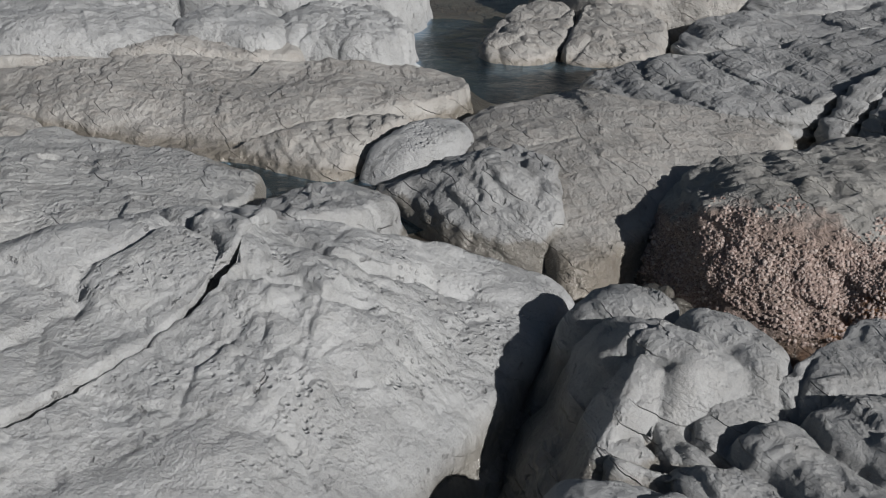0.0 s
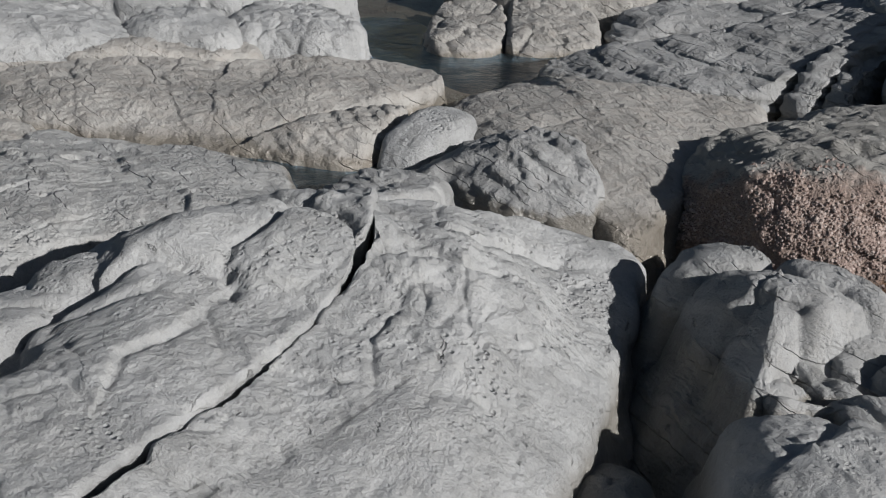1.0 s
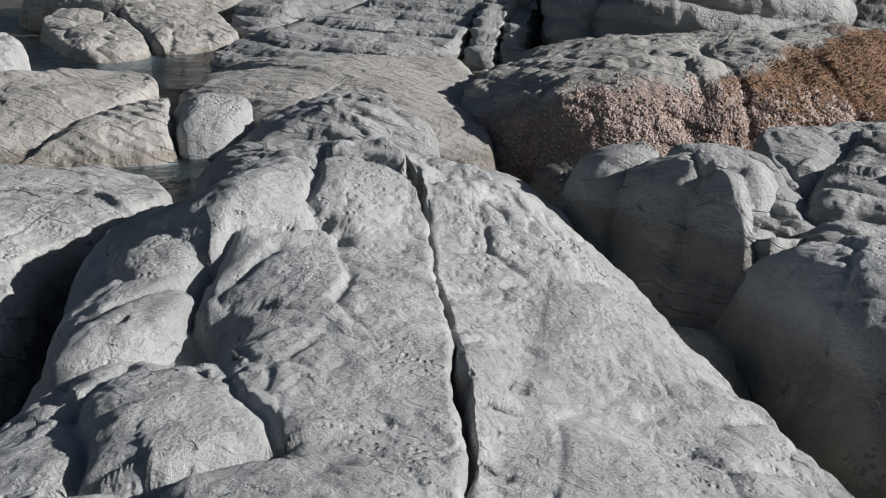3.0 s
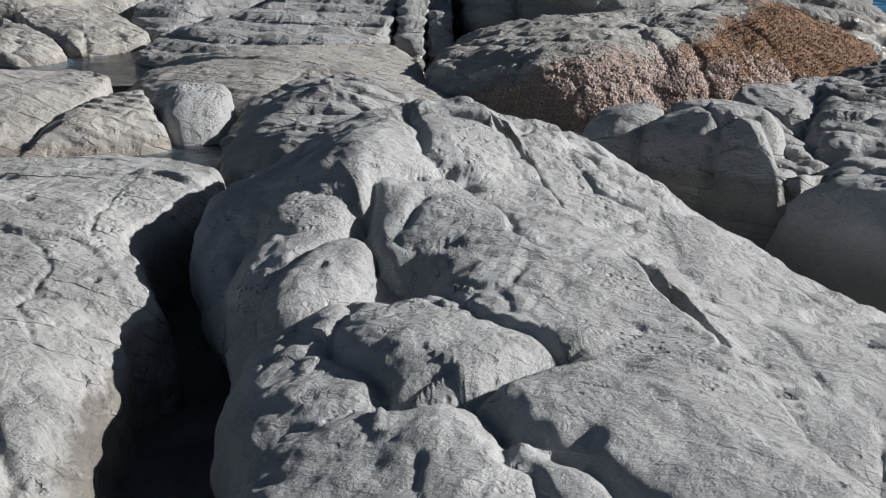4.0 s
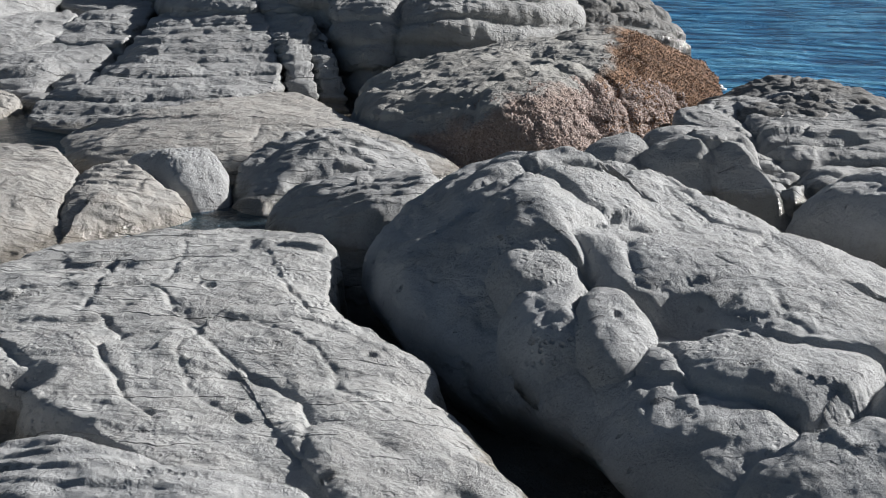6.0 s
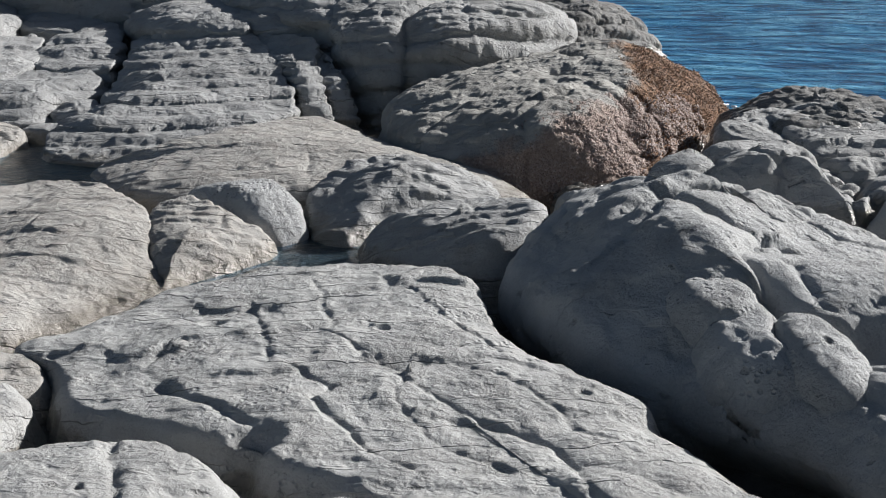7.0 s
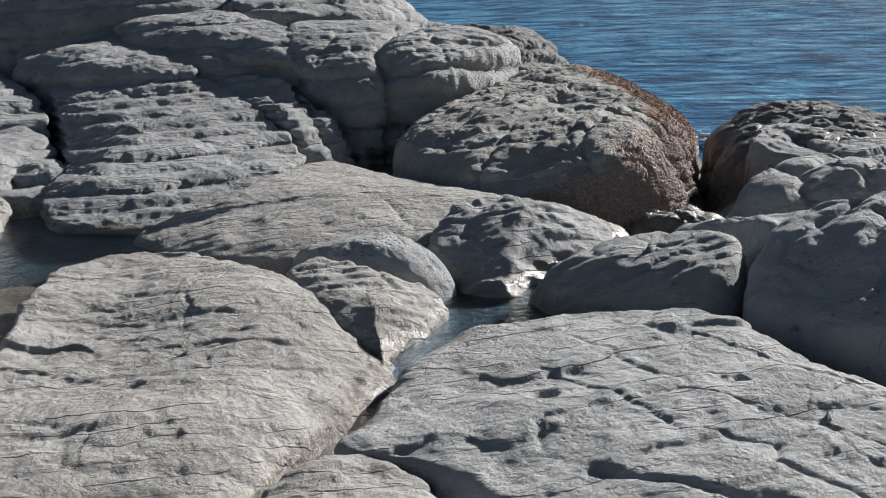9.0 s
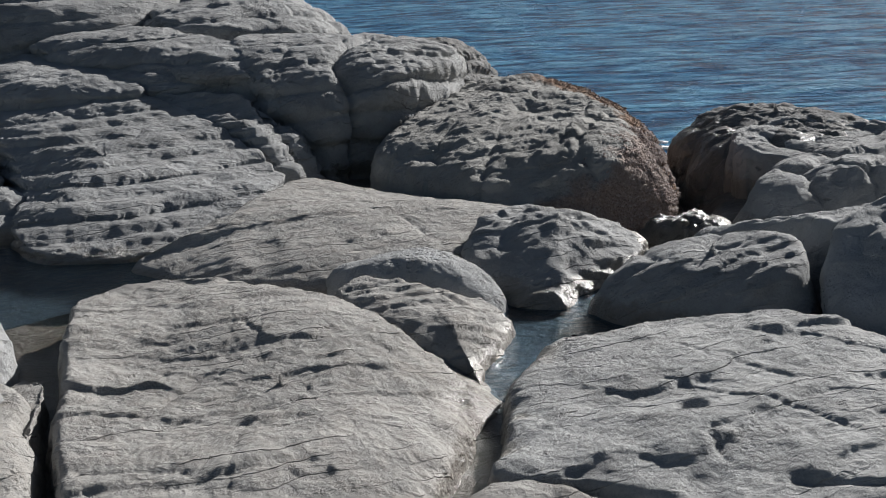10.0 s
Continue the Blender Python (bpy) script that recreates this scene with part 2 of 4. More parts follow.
def value_noise(p, scale, seed=0):
    """Smooth noise from -1 to 1 at points p (n, 3)."""
    q = p / scale
    i = np.floor(q).astype(np.int64)
    f = q - i
    f = f * f * f * (f * (f * 6 - 15) + 10)
    out = np.zeros(len(p))
    for dx in (0, 1):
        for dy in (0, 1):
            for dz in (0, 1):
                w = (f[:, 0] if dx else 1 - f[:, 0]) * (f[:, 1] if dy else 1 - f[:, 1]) * (f[:, 2] if dz else 1 - f[:, 2])
                out += w * hash3(i[:, 0] + dx, i[:, 1] + dy, i[:, 2] + dz, seed)
    return out * 2 - 1


def fractal(p, scale, seed=0, octaves=4, gain=0.5):
    out, amp, total = np.zeros(len(p)), 1.0, 0.0
    for k in range(octaves):
        out += amp * value_noise(p, scale / 2**k, seed + 17 * k)
        total += amp
        amp *= gain
    return out / total


def joints(xy, size, seed, stretch=(1.0, 1.0), turn=0.0):
    """For points in plan: the distance to the nearest joint between cells about size across, a random number for each cell, and how far a point lies down the cell's dip."""
    c, s = math.cos(turn), math.sin(turn)
    u = (xy[:, 0] * c + xy[:, 1] * s) / (size * stretch[0])
    v = (-xy[:, 0] * s + xy[:, 1] * c) / (size * stretch[1])
    iu, iv = np.floor(u).astype(np.int64), np.floor(v).astype(np.int64)
    best = np.full(len(xy), 9.0)
    second = np.full(len(xy), 9.0)
    cell, off = np.zeros(len(xy)), np.zeros(len(xy))
    zero = np.zeros_like(iu)
    for du in (-1, 0, 1):
        for dv in (-1, 0, 1):
            a, b = iu + du, iv + dv
            gu, gv = u - a - 0.1 - 0.8 * hash3(a, b, zero, seed), v - b - 0.1 - 0.8 * hash3(a, b, zero, seed + 5)
            d = np.hypot(gu, gv)
            r = hash3(a, b, zero, seed + 9)
            nearer = d < best
            second = np.where(nearer, best, np.minimum(second, d))
            cell = np.where(nearer, r, cell)
            off = np.where(nearer, -gu * (0.3 + r) + gv * (hash3(a, b, zero, seed + 3) - 0.4), off)
            best = np.where(nearer, d, best)
    return (second - best) * size * 0.5, cell, off * size


def line_distance(xy, line):
    """Distance in plan to a broken line, and the side on which a point lies (+1 to its left)."""
    best, side = np.full(len(xy), 9.0), np.ones(len(xy))
    for a, b in zip(line[:-1], line[1:]):
        a, b = np.array(a[:2], float), np.array(b[:2], float)
        ab = b - a
        k = np.clip(((xy - a) @ ab) / (ab @ ab), 0, 1)
        off = xy - a - k[:, None] * ab
        d = np.hypot(off[:, 0], off[:, 1])
        sgn = np.sign(ab[0] * (xy[:, 1] - a[1]) - ab[1] * (xy[:, 0] - a[0]))
        side = np.where(d < best, sgn, side)
        best = np.minimum(best, d)
    return best, side


def closed_curve(points, count):
    """A smooth closed curve through points (n, 3), as count points at even steps."""
    p = np.array(points, float)
    n = len(p)
    fine = []
    for i in range(n):
        a, b, c, d = p[i - 1], p[i], p[(i + 1) % n], p[(i + 2) % n]
        for u in np.linspace(0, 1, 24, endpoint=False):
            fine.append(0.5 * (2 * b + (c - a) * u + (2 * a - 5 * b + 4 * c - d) * u * u + (3 * b - a - 3 * c + d) * u**3))
    fine = np.array(fine)
    fine = 0.75 * fine + 0.25 * 0.5 * (np.roll(fine, 9, 0) + np.roll(fine, -9, 0))
    loop = np.vstack([fine, fine[:1]])
    run = np.r_[0, np.cumsum(np.hypot(*np.diff(loop[:, :2], axis=0).T))]
    at = np.linspace(0, run[-1], count, endpoint=False)
    return np.stack([np.interp(at, run, loop[:, k]) for k in range(p.shape[1])], 1), run[-1]


def mesh_object(name, verts, faces, material, parent=None):
    me = bpy.data.meshes.new(name)
    me.from_pydata(verts.tolist(), [], faces.tolist() if isinstance(faces, np.ndarray) else faces)
    me.materials.append(material)
    me.polygons.foreach_set("use_smooth", np.ones(len(me.polygons), bool))
    me.update()
    ob = new(name, me)
    if parent:
        ob.parent = parent
    return ob


seeds = iter(range(3, 9999, 7))


def rock(name, label, rim, top, base, material=None, edge=0.07, flare=0.05, step=0.0105, rough=1.0, power=2.2, cell=0.42, joint=0.014,
         stretch=(1.0, 1.0), turn=0.3, beds=0.006, bed_step=0.075, bed_turn=0.15, cracks=(), hollows=(), swell=0.02, grow=0.015, plate=None, bed_dir=None, strata=None, flakes=0.07, lumps=0.0, under=0.0, crest=(), reach_of=0.3, heart=None, crack_gain=1.0, parent=None, group="shore rocks", category="rock"):
    """One body of rock. rim: the plan of its upper edge with heights (and, as a fourth number, how round the edge is there); top: the height of its middle; base: the depth of its foot;
    cracks: (line, depth, width, step across it); hollows: (x, y, radius, depth); strata: (thickness, unevenness, notch) of its layers; flakes: the slope of the flaked chips; under: how far the foot is cut back;
    crest: (x, y, z) of its shoulders and summits, each shaping the top as far as reach_of; heart: the middle of a long plan."""
    seed = next(seeds)
    mid = np.array(heart, float) if heart else np.mean([p[:2] for p in rim], 0)
    rim = [(*p[:3], p[3] if len(p) > 3 else edge) for p in rim]
    _, length = closed_curve(rim, 64)
    around = int(min(max(length / step, 48), 1000))
    curve, _ = closed_curve(rim, around)
    edge = np.maximum(curve[:, 3], 0.01)
    curve = curve[:, :3].copy()
    curve[:, :2] += 0.006 * rough * np.stack([fractal(curve * (1, 1, 0), 0.3, seed + 1, 2), fractal(curve * (1, 1, 0), 0.3, seed + 2, 2)], 1)
    reach = np.hypot(*(curve[:, :2] - mid).T)
    curve[:, :2] += (curve[:, :2] - mid) / reach[:, None] * grow
    reach = reach + grow
    rings = int(min(max(reach.mean() / step, 10), 200))
    depth = max(curve[:, 2].max() - base, 0.05)
    walls = int(min(max(depth / (step * 1.5), 6), 40))
    rows = []
    for s in 1 - (1 - np.linspace(0.0, 1, rings)) ** 1.15:
        xy = mid + (curve[:, :2] - mid) * s
        z = top + (curve[:, 2] - top) * s**power
        d = np.clip((1 - s) * reach / edge, 0, 1)
        z = z - edge * (1 - np.sqrt(np.clip(1 - (1 - d) ** 2, 0, 1)))
        rows.append(np.c_[xy, z])
    out = (curve[:, :2] - mid) / reach[:, None]
    for v in np.linspace(0, 1, walls + 1)[1:]:
        z = (curve[:, 2] - edge) * (1 - v) + base * v
        rows.append(np.c_[curve[:, :2] + out * (flare * v + swell * math.sin(math.pi * v) - under * min(1, 2.2 * v) ** 1.3), z])
    grid = np.array(rows)
    total = len(grid)
    if crest:
        spots = np.array(crest, float)
        flat = grid[:rings].reshape(-1, 3)
        miss = np.array([z - flat[np.argmin(np.hypot(flat[:, 0] - x, flat[:, 1] - y)), 2] for x, y, z in spots])
        near = np.exp(-((np.hypot(spots[:, None, 0] - spots[None, :, 0], spots[:, None, 1] - spots[None, :, 1]) / reach_of) ** 2))
        pull = np.linalg.solve(near + 0.12 * np.eye(len(spots)), miss)
        plan = np.where(np.arange(total)[:, None, None] < rings, grid[:, :, :2], curve[None, :, :2])
        lift = sum(w * np.exp(-(((plan[..., 0] - x) ** 2 + (plan[..., 1] - y) ** 2) / reach_of**2)) for w, (x, y, _) in zip(pull, spots))
        lift[rings:] *= np.linspace(1, 0, total - rings + 1)[1:, None]
        grid[..., 2] += lift
    p = grid.reshape(-1, 3)

    def normals(g):
        du = np.roll(g, -1, 1) - np.roll(g, 1, 1)
        dv = np.gradient(g, axis=0)
        nrm = np.cross(dv, du)
        ln = np.linalg.norm(nrm, axis=2, keepdims=True)
        nrm = np.where(ln > 1e-9, nrm / np.maximum(ln, 1e-9), (0, 0, 1))
        nrm[0] = (0, 0, 1)
        flip = np.sign((nrm[: rings // 2, :, 2]).mean())
        return (nrm * (flip if flip else 1)).reshape(-1, 3)

    nrm = normals(grid)
    move = 0.030 * rough * fractal(p, 0.40, seed, 3) + 0.012 * rough * fractal(p, 0.11, seed + 3, 4, 0.6)
    p = p + nrm * move[:, None]
    p[:, :2] += 0.014 * rough * np.stack([fractal(p, 0.2, seed + 1, 4), fractal(p, 0.2, seed + 2, 4)], 1)
    fine_wob = p[:, :2] + 0.016 * np.stack([fractal(p, 0.09, seed + 4, 3), fractal(p, 0.09, seed + 6, 3)], 1)
    wob = p[:, :2] + 0.035 * np.stack([fractal(p, 0.16, seed + 4, 3), fractal(p, 0.16, seed + 6, 3)], 1)
    drop = np.zeros(len(p))
    if joint:
        gap, tone, lean = joints(wob, cell, seed, stretch, turn)
        sink = 0.5 * np.exp(-((gap / 0.03) ** 2)) + 0.5 * np.exp(-((gap / 0.008) ** 2))
        live = np.clip(0.55 + 1.2 * value_noise(p, 0.5, seed + 8), 0, 1)
        drop -= joint * sink * live
        drop += (joint * 0.9 if plate is None else plate) * (tone - 0.5) * np.clip(gap / (0.03 if plate is None else 0.012), 0, 1)
        drop += (0.0 if plate is None else 2.2 * plate) * lean / cell * np.clip(gap / 0.012, 0, 1)
        gap2, tone2, _ = joints(wob * 1.0 + 3.1, cell * 0.36, seed + 1, stretch, turn + 0.5)
        live2 = np.clip(-0.1 + 1.5 * value_noise(p, 0.35, seed + 10), 0, 1)
        drop -= joint * 0.5 * live2 * np.exp(-((gap2 / 0.010) ** 2))
        drop += joint * 0.35 * live2 * (tone2 - 0.5)
    for line, deep, wide, lift in cracks:
        deep, lift = deep * crack_gain, lift * crack_gain
        d, side = line_distance(fine_wob, line)
        live = np.clip(0.9 + 0.3 * value_noise(p, 0.3, seed + 50), 0.5, 1.2)
        drop -= deep * live * (0.55 * np.exp(-((d / max(0.5 * wide, 0.009)) ** 2)) + (0.45 if deep > 0.03 else 0.08) * np.exp(-((d / max(1.6 * wide, 0.03)) ** 2)))
        step_up = 0.75 * lift
        drop += (step_up if deep > 0.025 else 0.6 * step_up) * live * side * np.exp(-((d / (0.12 if deep > 0.025 else 0.06)) ** 2)) * np.clip(d / 0.012, 0, 1)
    for x, y, r, deep in hollows:
        d = np.hypot(wob[:, 0] - x, wob[:, 1] - y)
        drop -= deep * np.exp(-((d / r) ** 4))
    if beds:
        c, s = math.cos(bed_turn), math.sin(bed_turn)
        way = np.array(bed_dir if bed_dir else (c, s, 0.8))
        lay = (p @ way) / bed_step + 0.9 * fractal(p * (1, 0.5, 1), 0.30, seed + 12, 3)
        saw = lay - np.floor(lay)
        saw = np.where(saw < 0.16, saw / 0.16, (1 - saw) / 0.84)
        live = np.clip(0.35 + 1.5 * fractal(p, 0.28, seed + 14, 2), 0, 1)
        drop += beds * live * (saw - 0.5)
    if flakes:
        upright = np.clip(nrm[:, 2], 0, 1)
        for size, k in ((0.17, 0), (0.07, 1)):
            near, _, dip = joints(fine_wob + p[:, 2:3] * (0.6, 0.3), size, seed + 30 + k, (0.8, 1.4), 0.2)
            drop += flakes * dip * np.clip(near / 0.016, 0, 1) * np.clip(0.2 + 1.8 * fractal(p, 0.3 - 0.12 * k, seed + 33 + k, 3), 0, 1) * upright
    if strata:
        thick, uneven, notch = strata
        lay = (p @ np.array(bed_dir if bed_dir else (0.22, 0.05, 1.0))) / thick + 0.35 * fractal(p, 0.45, seed + 12, 3)
        k = np.floor(lay)
        edge_near = np.minimum(lay - k, 1 - (lay - k)) * thick
        zero = np.zeros(len(p), np.int64)
        level = hash3(k.astype(np.int64), zero, zero, seed + 41) - 0.5
        side = np.clip(1.5 - np.abs(nrm[:, 2]), 0.6, 1)
        drop += side * (uneven * 2 * level - notch * np.exp(-((edge_near / 0.014) ** 2)) - 0.5 * notch * np.exp(-((edge_near / 0.035) ** 2)))
    p = p + nrm * drop[:, None]
    if lumps:
        p = p + nrm * (lumps * np.abs(fractal(p, 0.05, seed + 60, 3, 0.6)) * np.clip(0.4 + 2.5 * fractal(p, 0.5, seed + 61, 2), 0, 1))[:, None]
    p = p + nrm * (0.0035 * rough * fractal(p, 0.035, seed + 20, 3, 0.6))[:, None]
    faces = []
    idx = np.arange(total * around).reshape(total, around)
    a, b, c, d = idx[1:-1], np.roll(idx[1:-1], -1, 1), np.roll(idx[2:], -1, 1), idx[2:]
    quads = np.stack([a, d, c, b], -1).reshape(-1, 4)
    faces = quads.tolist()
    first = idx[1]
    faces += [[0, int(first[i]), int(first[(i + 1) % around])] for i in range(around)]
    p[0:around] = p[0:around].mean(0)
    ob = mesh_object(name, p, faces, material or PALE)
    bm = bmesh.new()
    bm.from_mesh(ob.data)
    bmesh.ops.delete(bm, geom=[v for v in bm.verts if not v.link_faces], context="VERTS")
    bmesh.ops.recalc_face_normals(bm, faces=bm.faces)
    if sum(f.normal.z for f in list(bm.faces)[:: max(1, len(bm.faces) // 400)]) < 0:
        bmesh.ops.reverse_faces(bm, faces=bm.faces)
    bm.to_mesh(ob.data)
    bm.free()
    if parent:
        ob.parent = parent
        return ob
    return tagged(ob, label, category, group)


# ---- ground, sea and pools ----
def sheet(name, xs, ys, height, material):
    gx, gy = np.meshgrid(xs, ys, indexing="ij")
    p = np.c_[gx.ravel(), gy.ravel(), np.zeros(gx.size)]
    p[:, 2] = height(p)
    n, m = len(xs), len(ys)
    i = np.arange(n * m).reshape(n, m)
    return mesh_object(name, p, np.stack([i[:-1, :-1], i[1:, :-1], i[1:, 1:], i[:-1, 1:]], -1).reshape(-1, 4), material)


def graded(lo, hi, step, far):
    """Even steps from lo to hi, then ever wider ones out to far on both sides."""
    inner = np.arange(lo, hi, step)
    grow = step * 1.35 ** np.arange(1, 60)
    more = np.cumsum(grow)
    more = more[more < far]
    return np.r_[lo - more[::-1], inner, inner[-1] + more]


def one_way(lo, hi, step, far):
    inner = np.arange(lo, hi, step)
    more = np.cumsum(step * 1.35 ** np.arange(1, 60))
    return np.r_[inner, inner[-1] + more[more < far]]


SEA_Z = -0.36


CLEFTS = [([(-1.08, 4.42), (-1.45, 4.28), (-1.85, 3.98), (-2.15, 3.72), (-2.5, 3.4), (-3.1, 2.9)], 0.14, 0.3),
          ([(0.35, 4.5), (0.2, 4.1), (0.0, 3.75), (-0.14, 3.4), (-0.3, 3.02), (-0.5, 2.55), (-0.6, 1.9)], 0.38, 0.34),
          ([(-0.15, 7.6), (-0.05, 6.9), (0.2, 6.55), (0.55, 6.75)], 0.1, 0.28),
          ([(0.4, 4.4), (1.2, 3.95), (2.4, 3.7)], 0.2, 0.3)]


def bed_height(p):
    z = -0.21 + 0.03 * fractal(p, 0.5, 5, 4) + 0.015 * fractal(p, 0.12, 6, 3)
    for line, deep, wide in CLEFTS:
        z = z - deep * np.exp(-((line_distance(p[:, :2], line)[0] / wide) ** 4))
    seaward = np.clip((p[:, 0] - 1.7) / 3, 0, 1)
    inland = np.clip((np.hypot(p[:, 0] + 1, p[:, 1] - 4) - 9) / 12, 0, 1)
    return z - 1.3 * seaward + 0.3 * inland * (p[:, 0] < 2)


tagged(sheet("ground", graded(-4.0, 4.0, 0.06, 2500), graded(0.0, 9.0, 0.06, 2500), bed_height, BED), "dark uneven bed of shore rock under the boulders", "ground", kind="structure")


def sea_height(p):
    r = np.hypot(p[:, 0], p[:, 1] - 4)
    keep = np.clip(1 - r / 120, 0, 1)
    q = p * (1, 0.6, 0)
    return SEA_Z + keep * (0.035 * fractal(q, 1.3, 31, 3) + 0.012 * fractal(q, 0.35, 33, 3))


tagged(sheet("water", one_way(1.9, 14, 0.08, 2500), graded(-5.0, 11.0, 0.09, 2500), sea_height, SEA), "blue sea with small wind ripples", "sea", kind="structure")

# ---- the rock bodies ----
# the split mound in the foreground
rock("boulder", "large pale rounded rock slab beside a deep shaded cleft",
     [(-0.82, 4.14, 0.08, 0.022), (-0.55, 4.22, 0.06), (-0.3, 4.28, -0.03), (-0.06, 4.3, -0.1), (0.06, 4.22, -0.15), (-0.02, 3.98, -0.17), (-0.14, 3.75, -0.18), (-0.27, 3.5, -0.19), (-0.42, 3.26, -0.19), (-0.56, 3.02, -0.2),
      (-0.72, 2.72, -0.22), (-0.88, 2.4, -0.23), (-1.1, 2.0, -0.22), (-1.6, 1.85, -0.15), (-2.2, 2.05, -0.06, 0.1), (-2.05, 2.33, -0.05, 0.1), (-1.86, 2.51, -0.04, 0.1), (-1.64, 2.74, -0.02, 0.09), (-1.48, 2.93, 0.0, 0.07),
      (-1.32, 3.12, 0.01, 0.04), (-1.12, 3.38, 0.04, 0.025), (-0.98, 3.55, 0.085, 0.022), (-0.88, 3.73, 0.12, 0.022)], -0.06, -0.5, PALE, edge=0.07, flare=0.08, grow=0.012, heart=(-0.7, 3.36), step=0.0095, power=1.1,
     crest=[(-0.93, 3.31, 0.025), (-0.68, 3.21, -0.065), (-0.68, 3.60, 0.146), (-0.50, 3.65, 0.045), (-0.47, 3.51, -0.025), (-0.57, 3.18, -0.158), (-0.32, 3.53, -0.184), (-0.77, 3.77, 0.16), (-0.74, 3.95, 0.13), (-1.05, 3.42, 0.035),
            (-0.87, 3.62, 0.14), (-1.45, 2.85, 0.011), (-1.53, 2.55, -0.045), (-1.16, 2.63, -0.118)], cell=0.3, joint=0.013, beds=0, flakes=0.07,
     cracks=[([(-1.18, 3.27), (-1.03, 3.23), (-0.91, 3.19), (-0.78, 3.18), (-0.42, 3.08)], 0.02, 0.03, 0.008),
             ([(-0.88, 3.68), (-0.83, 3.66), (-0.74, 3.68), (-0.65, 3.62), (-0.53, 3.68)], 0.035, 0.03, -0.012),
             ([(-0.73, 4.01), (-0.64, 3.92), (-0.53, 3.93), (-0.40, 4.03), (-0.25, 4.05)], 0.035, 0.03, 0.014),
             ([(-1.52, 2.93), (-1.34, 2.84), (-1.19, 2.73), (-0.98, 2.61), (-0.71, 2.58)], 0.025, 0.04, 0.012),
             ([(-0.88, 3.66), (-0.62, 3.80), (-0.34, 3.90), (-0.17, 3.96)], 0.02, 0.03, 0.0),
             ([(-0.77, 3.77), (-0.67, 3.61), (-0.69, 3.45), (-0.70, 3.28), (-0.65, 3.07)], 0.012, 0.02, 0.0),
             ([(-0.57, 3.55), (-0.48, 3.49), (-0.51, 3.39), (-0.47, 3.29)], 0.012, 0.02, 0.0)])
